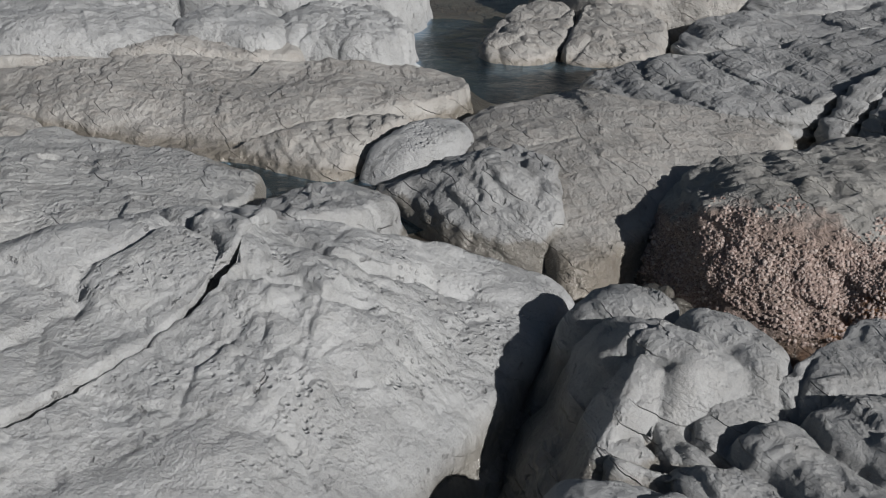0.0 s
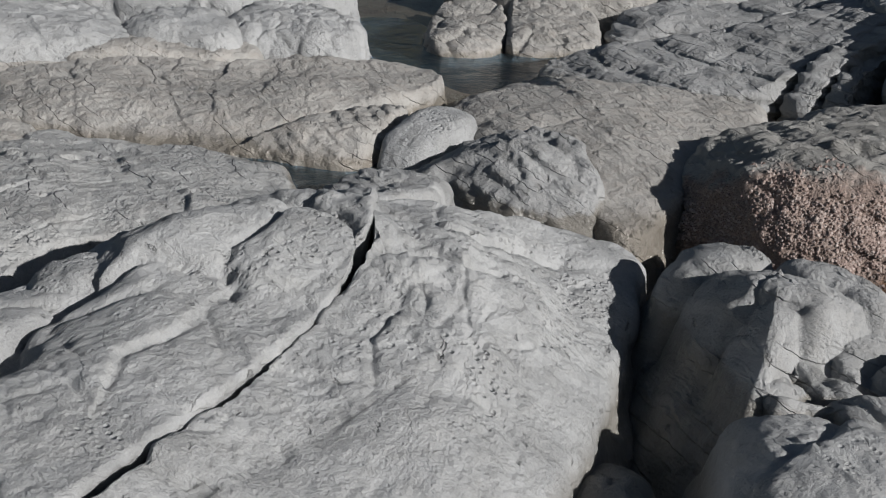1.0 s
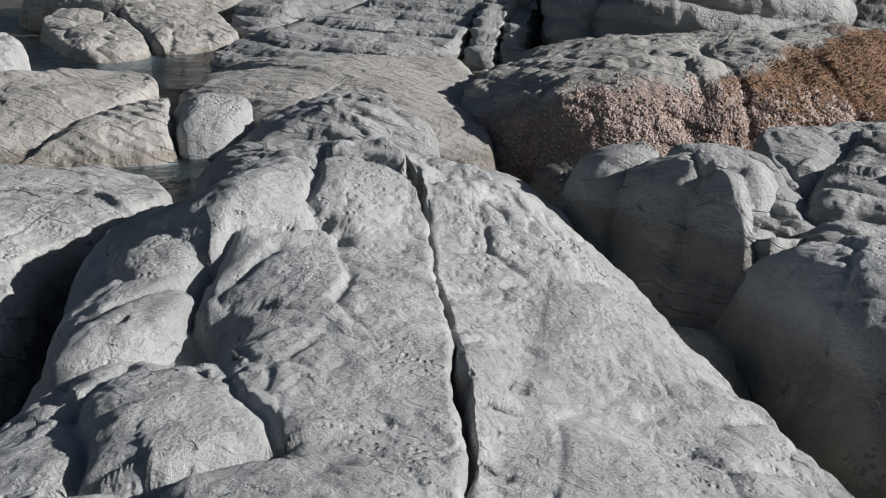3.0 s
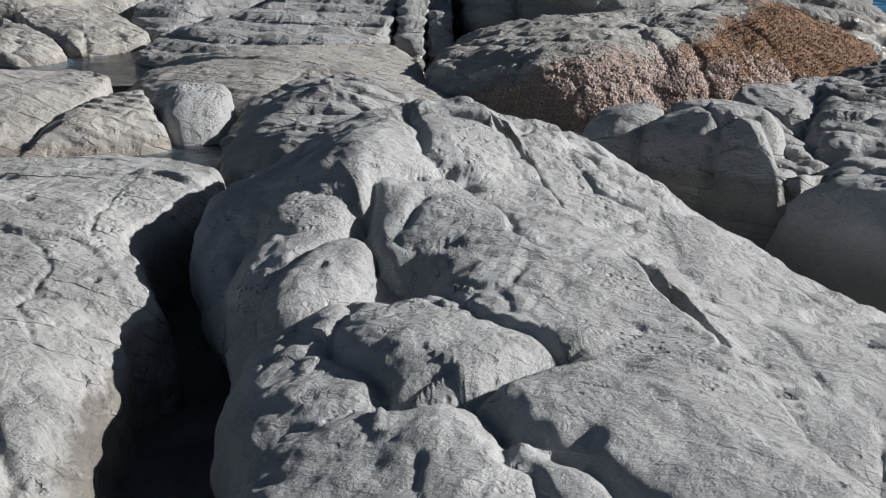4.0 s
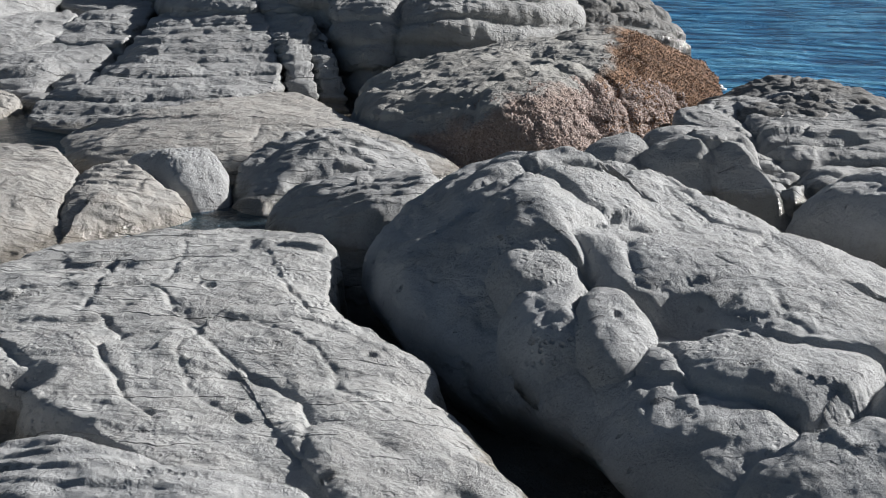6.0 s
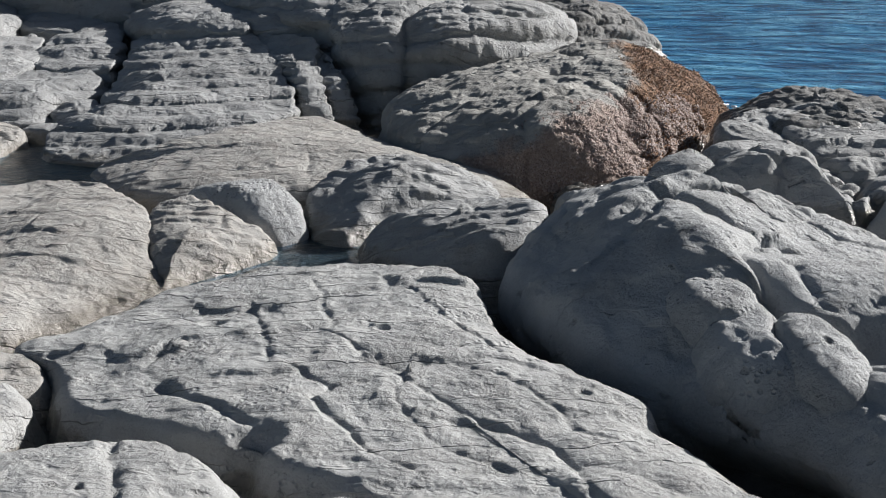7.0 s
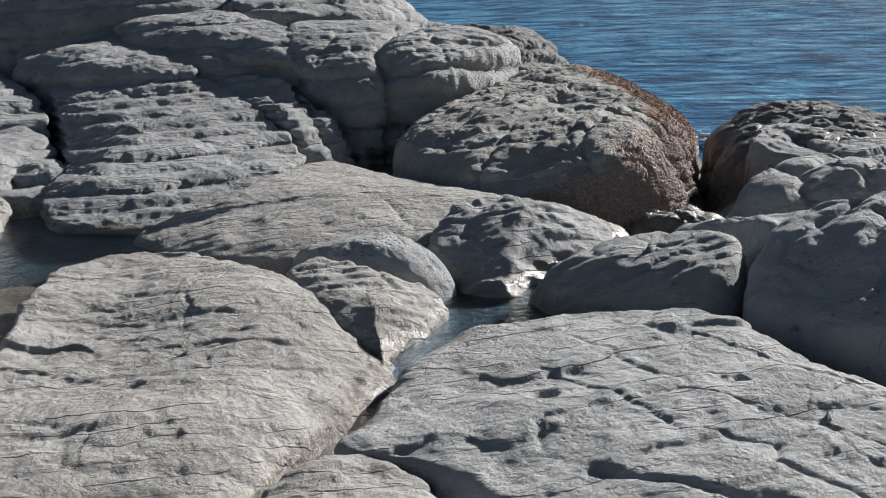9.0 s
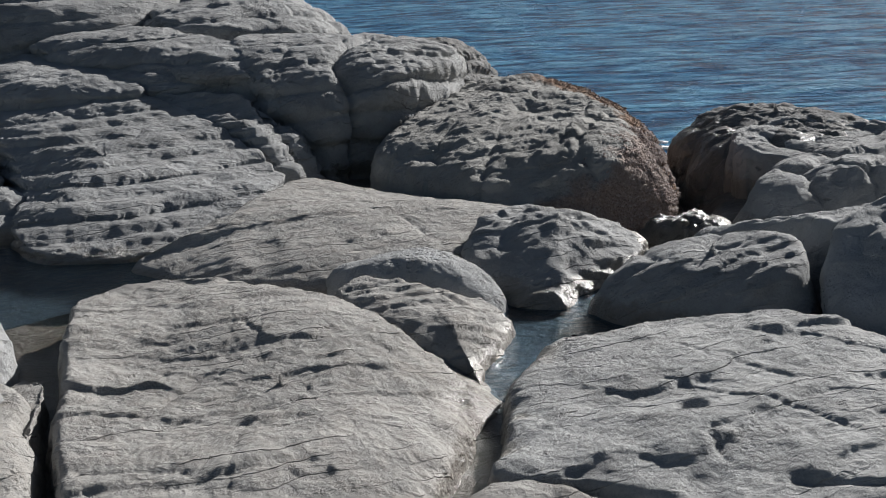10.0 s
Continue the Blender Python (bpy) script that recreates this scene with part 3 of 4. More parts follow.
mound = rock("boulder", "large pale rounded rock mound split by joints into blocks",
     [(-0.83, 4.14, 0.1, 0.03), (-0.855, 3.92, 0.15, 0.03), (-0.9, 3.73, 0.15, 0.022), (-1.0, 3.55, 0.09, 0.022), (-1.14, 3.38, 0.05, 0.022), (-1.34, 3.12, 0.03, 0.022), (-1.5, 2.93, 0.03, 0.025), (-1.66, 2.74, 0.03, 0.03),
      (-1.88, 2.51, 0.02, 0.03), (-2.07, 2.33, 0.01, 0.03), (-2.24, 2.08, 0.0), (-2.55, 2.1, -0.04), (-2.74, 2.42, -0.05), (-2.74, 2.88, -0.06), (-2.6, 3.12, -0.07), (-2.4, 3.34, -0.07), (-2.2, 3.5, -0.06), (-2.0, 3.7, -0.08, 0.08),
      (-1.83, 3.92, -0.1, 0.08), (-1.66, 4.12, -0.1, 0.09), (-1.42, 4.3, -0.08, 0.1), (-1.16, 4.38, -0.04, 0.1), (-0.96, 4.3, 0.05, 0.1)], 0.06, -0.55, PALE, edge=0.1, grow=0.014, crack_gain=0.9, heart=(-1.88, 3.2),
     crest=[(-1.08, 3.96, 0.19), (-0.95, 4.1, 0.14), (-1.27, 3.85, 0.2), (-1.45, 3.72, 0.18), (-1.35, 4.08, 0.04), (-1.62, 3.95, 0.0), (-1.72, 3.74, 0.03), (-1.33, 3.35, 0.067), (-1.28, 3.71, 0.124), (-1.35, 3.81, 0.201), (-0.97, 3.73, 0.187), (-1.83, 3.45, 0.023), (-2.43, 2.80, 0.043), (-2.15, 3.24, 0.013), (-2.23, 2.90, 0.045), (-1.96, 2.88, 0.029),
            (-2.44, 3.13, -0.033), (-2.26, 2.48, 0.026), (-1.54, 4.17, 0.02), (-1.44, 3.13, 0.049), (-1.61, 2.80, 0.023)], flare=0.0, under=0.22, step=0.0095, power=2.4, cell=0.34, joint=0.016, beds=0, flakes=0.07,
     cracks=[([(-1.63, 3.62), (-1.75, 3.49), (-1.77, 3.41), (-1.79, 3.32)], 0.06, 0.06, 0.02),
             ([(-2.12, 3.30), (-1.99, 3.35), (-1.92, 3.44)], 0.03, 0.02, 0.006),
             ([(-2.12, 3.30), (-2.17, 3.18), (-2.23, 3.09), (-2.27, 3.06), (-2.22, 3.01), (-2.17, 2.94), (-2.11, 2.93), (-2.02, 2.91), (-1.95, 2.89)], 0.045, 0.03, 0.014),
             ([(-1.95, 2.89), (-1.90, 3.03), (-1.87, 3.14), (-1.81, 3.28)], 0.026, 0.022, -0.012),
             ([(-2.18, 2.94), (-2.24, 2.83), (-2.26, 2.77), (-2.28, 2.70), (-2.29, 2.65), (-2.35, 2.51)], 0.05, 0.035, 0.012),
             ([(-2.24, 2.83), (-2.36, 2.74), (-2.36, 2.69), (-2.44, 2.63), (-2.53, 2.56)], 0.04, 0.03, 0.008),
             ([(-2.47, 3.19), (-2.40, 3.16), (-2.38, 3.10), (-2.33, 3.08), (-2.27, 3.05)], 0.035, 0.025, -0.01),
             ([(-1.61, 3.63), (-1.57, 3.64), (-1.49, 3.69), (-1.38, 3.67), (-1.27, 3.60)], 0.035, 0.03, 0.014),
             ([(-1.25, 3.54), (-1.28, 3.62), (-1.25, 3.70), (-1.15, 3.80), (-1.03, 3.94)], 0.04, 0.03, -0.008),
             ([(-1.33, 3.60), (-1.29, 3.55), (-1.21, 3.57), (-1.11, 3.52)], 0.028, 0.022, 0.01),
             ([(-1.59, 3.09), (-1.64, 3.20), (-1.73, 3.27)], 0.015, 0.014, 0.006),
             ([(-1.94, 2.77), (-1.89, 2.70), (-1.87, 2.63)], 0.015, 0.014, 0.006),
             ([(-1.55, 3.15), (-1.52, 3.26), (-1.40, 3.36), (-1.33, 3.49)], 0.03, 0.025, 0.01),
             ([(-1.14, 4.01), (-1.04, 3.91), (-0.97, 3.82), (-0.92, 3.70)], 0.04, 0.03, 0.012),
             ([(-1.31, 4.02), (-1.22, 3.94), (-1.04, 3.91)], 0.03, 0.03, 0.01),
             ([(-0.95, 4.10), (-0.91, 3.99), (-0.84, 3.92)], 0.035, 0.03, 0.01)],
     hollows=[(-1.82, 3.36, 0.09, 0.05), (-2.29, 3.01, 0.05, 0.02), (-2.26, 2.69, 0.04, 0.02)])
rock("lump", "",
     [(-1.5, 3.88, 0.05), (-1.64, 3.9, 0.04), (-1.76, 3.82, 0.04), (-1.78, 3.72, 0.05), (-1.68, 3.64, 0.08), (-1.55, 3.68, 0.1), (-1.47, 3.78, 0.09)], 0.1, -0.1, PALE, edge=0.08, flare=0.05, swell=0.0, power=2, cell=0.9, joint=0.004, beds=0, parent=mound)
rock("lump", "",
     [(-1.52, 3.76, 0.04), (-1.7, 3.82, 0.01), (-1.86, 3.83, -0.03), (-1.98, 3.75, -0.05), (-2.06, 3.65, -0.07), (-2.08, 3.53, -0.07), (-2.02, 3.47, -0.05), (-1.93, 3.5, -0.02), (-1.8, 3.57, 0.02), (-1.62, 3.64, 0.04)],
     0.04, -0.2, PALE, edge=0.09, grow=-0.01, flare=0.0, swell=0.01, under=0.1, power=2.5, cell=0.4, joint=0.008, beds=0, parent=mound)
rock("wedge", "",
     [(-1.72, 3.6, 0.05), (-1.74, 3.52, 0.045), (-1.9, 3.41, 0.02), (-2.06, 3.41, -0.03), (-2.08, 3.5, -0.03), (-1.88, 3.59, 0.03)], 0.04, -0.15, PALE, edge=0.06, cell=0.5, joint=0.006, parent=mound)

# the shelf on the other side of the cleft
rock("rock_shelf", "broad flat pale rock shelf cut by fine joints",
     [(-1.0, 4.86, -0.1), (-1.12, 4.6, -0.07), (-1.26, 4.5, -0.06), (-1.5, 4.39, -0.06), (-1.74, 4.28, -0.06), (-1.86, 4.1, -0.1), (-1.97, 3.95, -0.13), (-2.12, 3.88, -0.14), (-2.24, 3.75, -0.16), (-2.42, 3.61, -0.17),
      (-2.62, 3.4, -0.18), (-2.95, 3.2, -0.18), (-3.1, 3.45, -0.1), (-2.9, 3.75, -0.08), (-2.72, 3.95, -0.07), (-2.72, 4.25, -0.05), (-2.6, 4.5, -0.05), (-2.45, 4.78, -0.05), (-2.36, 5.05, -0.06), (-2.26, 5.28, -0.07),
      (-2.1, 5.38, -0.08), (-1.95, 5.5, -0.1), (-1.84, 5.66, -0.12), (-1.64, 5.57, -0.13), (-1.4, 5.47, -0.14), (-1.18, 5.36, -0.15), (-0.99, 5.2, -0.15)], -0.01, -0.5, PLATY, edge=0.03, step=0.008, power=2.4, crack_gain=0.6,
     crest=[(-2.1, 4.05, -0.05), (-2.2, 4.17, -0.06), (-1.8, 5.25, -0.06), (-1.4, 4.92, -0.06), (-2.17, 5.19, -0.06), (-2.3, 3.98, -0.075)],
     cell=0.34, flakes=0.035, joint=0.005, plate=0.005, stretch=(0.8, 1.5), turn=0.35, beds=0.006, bed_step=0.13,
     cracks=[([(-1.5, 5.09), (-1.81, 4.95), (-2.02, 4.86)], 0.022, 0.012, 0.006),
             ([(-1.84, 4.94), (-1.8, 4.79), (-1.89, 4.7), (-1.97, 4.63), (-2.0, 4.55), (-2.09, 4.5), (-2.16, 4.4), (-2.25, 4.28), (-2.3, 4.16), (-2.42, 4.06), (-2.62, 4.0)], 0.026, 0.012, -0.007),
             ([(-1.77, 4.76), (-1.68, 4.64), (-1.59, 4.51)], 0.018, 0.01, 0.004),
             ([(-1.39, 4.64), (-1.57, 4.52), (-1.75, 4.4), (-1.85, 4.3)], 0.022, 0.011, 0.006),
             ([(-1.99, 4.55), (-1.87, 4.48), (-1.84, 4.37)], 0.018, 0.01, 0.0),
             ([(-2.05, 4.8), (-2.17, 4.66), (-2.23, 4.7), (-2.34, 4.61), (-2.42, 4.5), (-2.51, 4.41)], 0.03, 0.016, -0.01),
             ([(-2.17, 4.66), (-2.1, 4.54)], 0.016, 0.01, 0.0),
             ([(-2.04, 5.19), (-1.9, 5.18), (-1.9, 5.13), (-1.84, 4.94)], 0.024, 0.014, 0.006),
             ([(-1.64, 5.38), (-1.52, 5.28), (-1.48, 5.14)], 0.022, 0.012, 0.006),
             ([(-2.09, 4.5), (-2.2, 4.5), (-2.34, 4.4), (-2.46, 4.2)], 0.016, 0.01, 0.005),
             ([(-1.95, 4.4), (-2.05, 4.2), (-2.23, 4.08), (-2.34, 3.9), (-2.4, 3.66)], 0.02, 0.011, 0.005),
             ([(-1.3, 4.95), (-1.52, 4.86), (-1.77, 4.76)], 0.014, 0.01, 0.004),
             ([(-2.18, 5.1), (-2.24, 5.0), (-2.3, 4.9), (-2.36, 4.8)], 0.045, 0.03, 0.0),
             ([(-2.72, 3.95), (-2.62, 3.85), (-2.6, 3.7), (-2.68, 3.5)], 0.05, 0.03, 0.0)],
     hollows=[(-1.72, 5.13, 0.03, 0.03), (-1.78, 4.62, 0.018, 0.018), (-2.42, 4.78, 0.06, 0.04), (-2.02, 4.08, 0.018, 0.018)])
rock("rock_slab", "pale rock slab at the near end of the shelf",
     [(-2.75, 3.98, -0.06), (-2.78, 4.25, -0.05), (-2.66, 4.52, -0.06), (-2.76, 4.62, -0.06), (-3.1, 4.5, -0.05), (-3.4, 4.1, -0.05), (-3.2, 3.7, -0.08), (-2.93, 3.78, -0.08)], 0.0, -0.5, PALE, grow=0.045, edge=0.06, cell=0.4, joint=0.014, beds=0.009)
rock("rock_slab", "pale rounded rock slab across a dark joint from the shelf",
     [(-2.48, 5.02, -0.07), (-2.6, 4.84, -0.06), (-2.78, 4.68, -0.05), (-3.05, 4.64, -0.03), (-3.3, 5.0, -0.03), (-3.0, 5.35, -0.05), (-2.66, 5.36, -0.07), (-2.46, 5.2, -0.08)], -0.01, -0.5, PLATY, grow=0.045, edge=0.05, cell=0.4, joint=0.012, beds=0.009)
rock("rock_slab", "small brownish rock slab between the shelf and the wet channel",
     [(-2.06, 5.8, -0.1), (-1.92, 5.68, -0.11), (-1.96, 5.56, -0.11), (-2.1, 5.48, -0.09), (-2.2, 5.6, -0.08), (-2.2, 5.78, -0.09)], -0.075, -0.4, WARM, grow=0.045, edge=0.035, cell=0.25, joint=0.01, beds=0.008)
rock("rock_slab", "pale rounded rock slab across a dark joint from the shelf",
     [(-2.24, 5.72, -0.07), (-2.24, 5.56, -0.07), (-2.26, 5.44, -0.08), (-2.44, 5.42, -0.08), (-2.7, 5.42, -0.08), (-3.0, 5.5, -0.06), (-3.0, 5.9, -0.05), (-2.6, 6.0, -0.06), (-2.32, 5.9, -0.08)], -0.03, -0.5, PLATY, grow=0.045, edge=0.05, cell=0.35, joint=0.012, beds=0.009)
rock("rock_slab", "pale rock slab beside a dark joint",
     [(-1.14, 6.72, -0.07), (-1.4, 6.74, -0.06), (-1.8, 6.72, -0.06), (-2.0, 7.0, -0.05), (-1.6, 7.2, -0.03), (-1.1, 7.1, -0.04), (-0.95, 6.85, -0.07)], -0.03, -0.5, WARM, grow=0.045, edge=0.06, cell=0.35, joint=0.012, beds=0.009)

# the wide slab left of the channel, the wedge and the pillow stone
rock("rock_slab", "wide flat grey rock slab with thin bedding lines beside a wet channel",
     [(-2.3, 6.18, -0.13), (-2.32, 6.4, -0.08), (-1.9, 6.58, -0.06), (-1.4, 6.61, -0.05), (-0.9, 6.6, -0.05), (-0.5, 6.62, -0.06), (-0.22, 6.56, -0.08), (-0.15, 6.36, -0.08), (-0.22, 6.14, -0.08), (-0.44, 5.93, -0.07), (-0.74, 5.71, -0.08),
      (-0.98, 5.62, -0.1), (-1.06, 5.5, -0.15), (-1.24, 5.47, -0.165), (-1.45, 5.62, -0.165), (-1.7, 5.76, -0.16), (-1.85, 5.83, -0.16), (-2.05, 5.87, -0.15), (-2.22, 6.0, -0.14)], -0.03, -0.5, WARM, edge=0.025, step=0.008, power=2.2, crack_gain=0.7,
     crest=[(-1.214, 5.99, -0.045), (-1.452, 6.18, -0.075), (-1.48, 5.65, -0.165), (-1.65, 5.7, -0.165), (-1.28, 5.77, -0.09), (-0.95, 5.65, -0.075), (-1.1, 6.36, -0.1), (-0.56, 6.27, -0.06), (-1.1, 5.56, -0.14)],
     cell=0.4, flakes=0.03, joint=0.005, plate=0.0045, stretch=(0.6, 1.7), turn=-0.12, beds=0.006, bed_step=0.15,
     cracks=[([(-1.14, 6.55), (-1.07, 6.42), (-1.01, 6.35)], 0.014, 0.012, 0.006),
             ([(-1.24, 6.38), (-1.11, 6.21)], 0.016, 0.012, 0.006),
             ([(-1.5, 6.57), (-1.5, 6.51), (-1.42, 6.37), (-1.38, 6.26), (-1.38, 6.12), (-1.38, 6.0), (-1.35, 5.8), (-1.3, 5.59)], 0.014, 0.012, 0.009),
             ([(-1.78, 6.56), (-1.8, 6.35), (-1.78, 6.26), (-1.79, 6.17), (-1.85, 6.07), (-1.81, 5.98), (-1.78, 5.85)], 0.014, 0.012, 0.009),
             ([(-1.9, 6.48), (-1.82, 6.36)], 0.012, 0.01, 0.004),
             ([(-1.49, 6.18), (-1.72, 6.25), (-1.85, 6.26)], 0.012, 0.01, 0.004),
             ([(-1.28, 6.0), (-1.38, 6.0)], 0.01, 0.01, 0.0),
             ([(-0.72, 6.28), (-0.78, 6.11), (-0.97, 6.08), (-0.99, 5.96)], 0.014, 0.01, 0.006),
             ([(-1.12, 5.62), (-1.16, 5.85), (-1.22, 6.0)], 0.014, 0.01, 0.008)])
rock("rock_wedge", "brownish grey wedge of rock with a wet foot",
     [(-0.52, 5.78, -0.08), (-0.46, 5.68, -0.05), (-0.55, 5.52, -0.06), (-0.62, 5.42, -0.09), (-0.68, 5.28, -0.16), (-0.8, 5.31, -0.17), (-1.05, 5.44, -0.17), (-1.2, 5.5, -0.17), (-1.09, 5.54, -0.15), (-0.97, 5.6, -0.12), (-0.75, 5.7, -0.09)], -0.07, -0.5, WARM, grow=0.02, edge=0.03, flare=0.04, step=0.009, cell=0.3, joint=0.01, plate=0.004, beds=0.01)
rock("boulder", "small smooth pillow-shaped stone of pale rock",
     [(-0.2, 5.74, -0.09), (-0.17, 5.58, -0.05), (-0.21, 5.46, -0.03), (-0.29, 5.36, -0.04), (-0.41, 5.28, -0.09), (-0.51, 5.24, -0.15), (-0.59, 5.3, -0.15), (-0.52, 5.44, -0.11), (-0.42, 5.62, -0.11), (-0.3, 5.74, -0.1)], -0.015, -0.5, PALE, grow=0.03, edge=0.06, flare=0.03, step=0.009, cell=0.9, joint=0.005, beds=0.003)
rock("boulder", "ridged grey rock with a lumpy wet foot beside the pillow-shaped stone",
     [(-0.24, 5.26, -0.07), (-0.05, 5.2, -0.01), (0.08, 5.04, 0.02), (0.1, 4.84, 0.0), (0.08, 4.66, -0.06), (0.0, 4.55, -0.11), (-0.2, 4.6, -0.12), (-0.34, 4.76, -0.14), (-0.46, 4.94, -0.17), (-0.56, 5.08, -0.18), (-0.46, 5.2, -0.16)],
     0.035, -0.5, GREY, edge=0.04, flare=0.04, power=1.15, rough=1.2, cell=0.26, joint=0.014, stretch=(0.8, 1.6), beds=0.02, bed_dir=(0.5, 0.1, 1.0), flakes=0.2)
rock("rock_ledge", "low grey-brown rock ledge sloping into a pool",
     [(0.28, 6.4, -0.14), (0.34, 6.22, -0.06), (0.52, 6.0, -0.03), (0.86, 5.82, -0.02), (1.1, 5.62, -0.05), (1.0, 5.4, -0.09), (0.68, 5.14, -0.11), (0.4, 4.72, -0.12), (0.16, 4.46, -0.16), (0.04, 4.6, -0.15),
      (0.06, 4.95, -0.09), (-0.1, 5.3, -0.08), (-0.22, 5.62, -0.12), (-0.2, 5.85, -0.13), (0.02, 6.2, -0.15)], -0.03, -0.5, WARM, grow=0.045, edge=0.06, flare=0.08, rough=0.8, cell=0.5, joint=0.007, beds=0.004, flakes=0.04)
rock("boulder", "grey rounded rock in shade between the mound and the ridged rock",
     [(-0.66, 4.96, -0.14), (-0.5, 4.74, -0.06), (-0.52, 4.56, 0.0), (-0.6, 4.42, 0.06), (-0.72, 4.34, 0.08), (-0.88, 4.36, 0.05), (-0.98, 4.48, -0.02), (-0.96, 4.62, -0.12), (-0.86, 4.8, -0.16)], 0.03, -0.5, GREY, grow=0.045, edge=0.07, flare=0.08, cell=0.3, joint=0.014, beds=0.01)

# the crusted rock by the sea
crusted = rock("boulder", "big rough rock crusted with pinkish barnacles and orange-brown weed",
     [(0.4, 4.64, -0.1), (0.52, 4.95, -0.04), (0.86, 5.18, -0.02), (1.2, 5.3, -0.02), (1.45, 5.2, 0.04), (1.75, 5.0, 0.08), (2.2, 4.72, 0.1), (2.65, 4.42, 0.08), (2.85, 4.05, 0.0), (2.6, 3.72, -0.08), (2.15, 3.62, -0.12), (1.8, 3.68, -0.14),
      (1.5, 3.78, -0.14), (1.2, 3.88, -0.14), (0.98, 3.95, -0.15), (0.72, 4.06, -0.14), (0.5, 4.2, -0.12), (0.42, 4.42, -0.08)], 0.15, -0.7, CRUST, edge=0.09, flare=0.08, rough=1.5, power=2.4, cell=0.36, joint=0.016, stretch=(1.6, 0.8), turn=-0.5, beds=0.014, bed_step=0.1, bed_dir=(0.3, 0.05, 1.0), flakes=0.09, lumps=0.006, step=0.009,
     crest=[(0.89, 4.11, 0.0), (1.375, 4.363, 0.131), (1.206, 4.411, 0.14), (1.04, 4.62, 0.11), (1.727, 4.074, 0.16), (0.54, 4.275, 0.02), (0.74, 4.14, -0.04), (0.46, 4.45, 0.06), (1.344, 4.01, 0.08), (2.3, 4.2, 0.17)],
     cracks=[([(1.05, 3.9), (1.2, 4.1), (1.3, 4.3), (1.5, 4.5)], 0.04, 0.05, 0.006), ([(0.4, 4.5), (0.6, 4.55), (0.8, 4.48), (1.05, 4.3), (1.2, 4.15)], 0.03, 0.04, 0.01), ([(1.62, 3.72), (1.72, 4.1), (1.9, 4.4), (2.2, 4.62)], 0.035, 0.05, 0.006)])


def grown_on(name, label, rock_ob, chosen, count, shape, material, seed):
    """Many small growths, joined into one part, on the places of a rock that chosen(p) admits (p: n x 3; it gives the chance of each)."""
    rnd = np.random.default_rng(seed)
    me = rock_ob.data
    p, nrm = np.empty(len(me.vertices) * 3), np.empty(len(me.vertices) * 3)
    me.vertices.foreach_get("co", p)
    me.vertex_normals.foreach_get("vector", nrm)
    p, nrm = p.reshape(-1, 3), nrm.reshape(-1, 3)
    chance = np.clip(chosen(p), 0, 1) * (nrm[:, 2] > -0.3)
    at = rnd.choice(len(p), count, p=chance / chance.sum())
    verts, faces = [], []
    for k in at:
        n = Vector(nrm[k])
        u = n.orthogonal().normalized()
        v = n.cross(u)
        q = Vector(p[k]) + u * rnd.uniform(-0.006, 0.006) + v * rnd.uniform(-0.006, 0.006)
        some, tris = shape(rnd)
        base = len(verts)
        verts += [tuple(q + u * a + v * b + n * c) for a, b, c in some]
        faces += [[base + i for i in f] for f in tris]
    ob = mesh_object(name, np.array(verts), faces, material, rock_ob)
    return tagged(ob, label, kind="stuff")


def barnacle(rnd):
    r, h = rnd.uniform(0.003, 0.008), rnd.uniform(0.002, 0.008)
    turn, lean = rnd.uniform(0, 1), rnd.uniform(-0.004, 0.004, 2)
    low, top = [], []
    for k in range(6):
        a = (k + turn) * math.pi / 3
        low.append((r * math.cos(a) * rnd.uniform(0.85, 1.15), r * math.sin(a) * rnd.uniform(0.85, 1.15), -0.004))
        top.append((0.5 * r * math.cos(a) + lean[0], 0.5 * r * math.sin(a) + lean[1], h))
    return low + top + [(lean[0], lean[1], 0.4 * h)], [[k, (k + 1) % 6, 6 + (k + 1) % 6, 6 + k] for k in range(6)] + [[6 + k, 6 + (k + 1) % 6, 12] for k in range(6)]


def weed_tuft(rnd):
    verts, faces = [], []
    for _ in range(4):
        a, long, wide = rnd.uniform(0, 6.3), rnd.uniform(0.006, 0.016), rnd.uniform(0.0015, 0.003)
        c, s_, out = math.cos(a), math.sin(a), rnd.uniform(0.3, 0.9)
        for f, up in ((0.0, -0.003), (0.5, 0.55), (1.0, rnd.uniform(0.5, 0.9))):
            w = wide * (1 - 0.6 * f)
            x, y, z = c * long * f * out, s_ * long * f * out, up * long * (1 - 0.3 * out) if f else up
            verts += [(x - s_ * w, y + c * w, z), (x + s_ * w, y - c * w, z)]
        b = len(verts) - 6
        faces += [[b, b + 1, b + 3, b + 2], [b + 2, b + 3, b + 5, b + 4]]
    return verts, faces


def patchy(p, level, seed):
    return np.clip((level + 0.45 * fractal(p, 0.22, seed, 4, 0.6)) * 4, 0, 1)


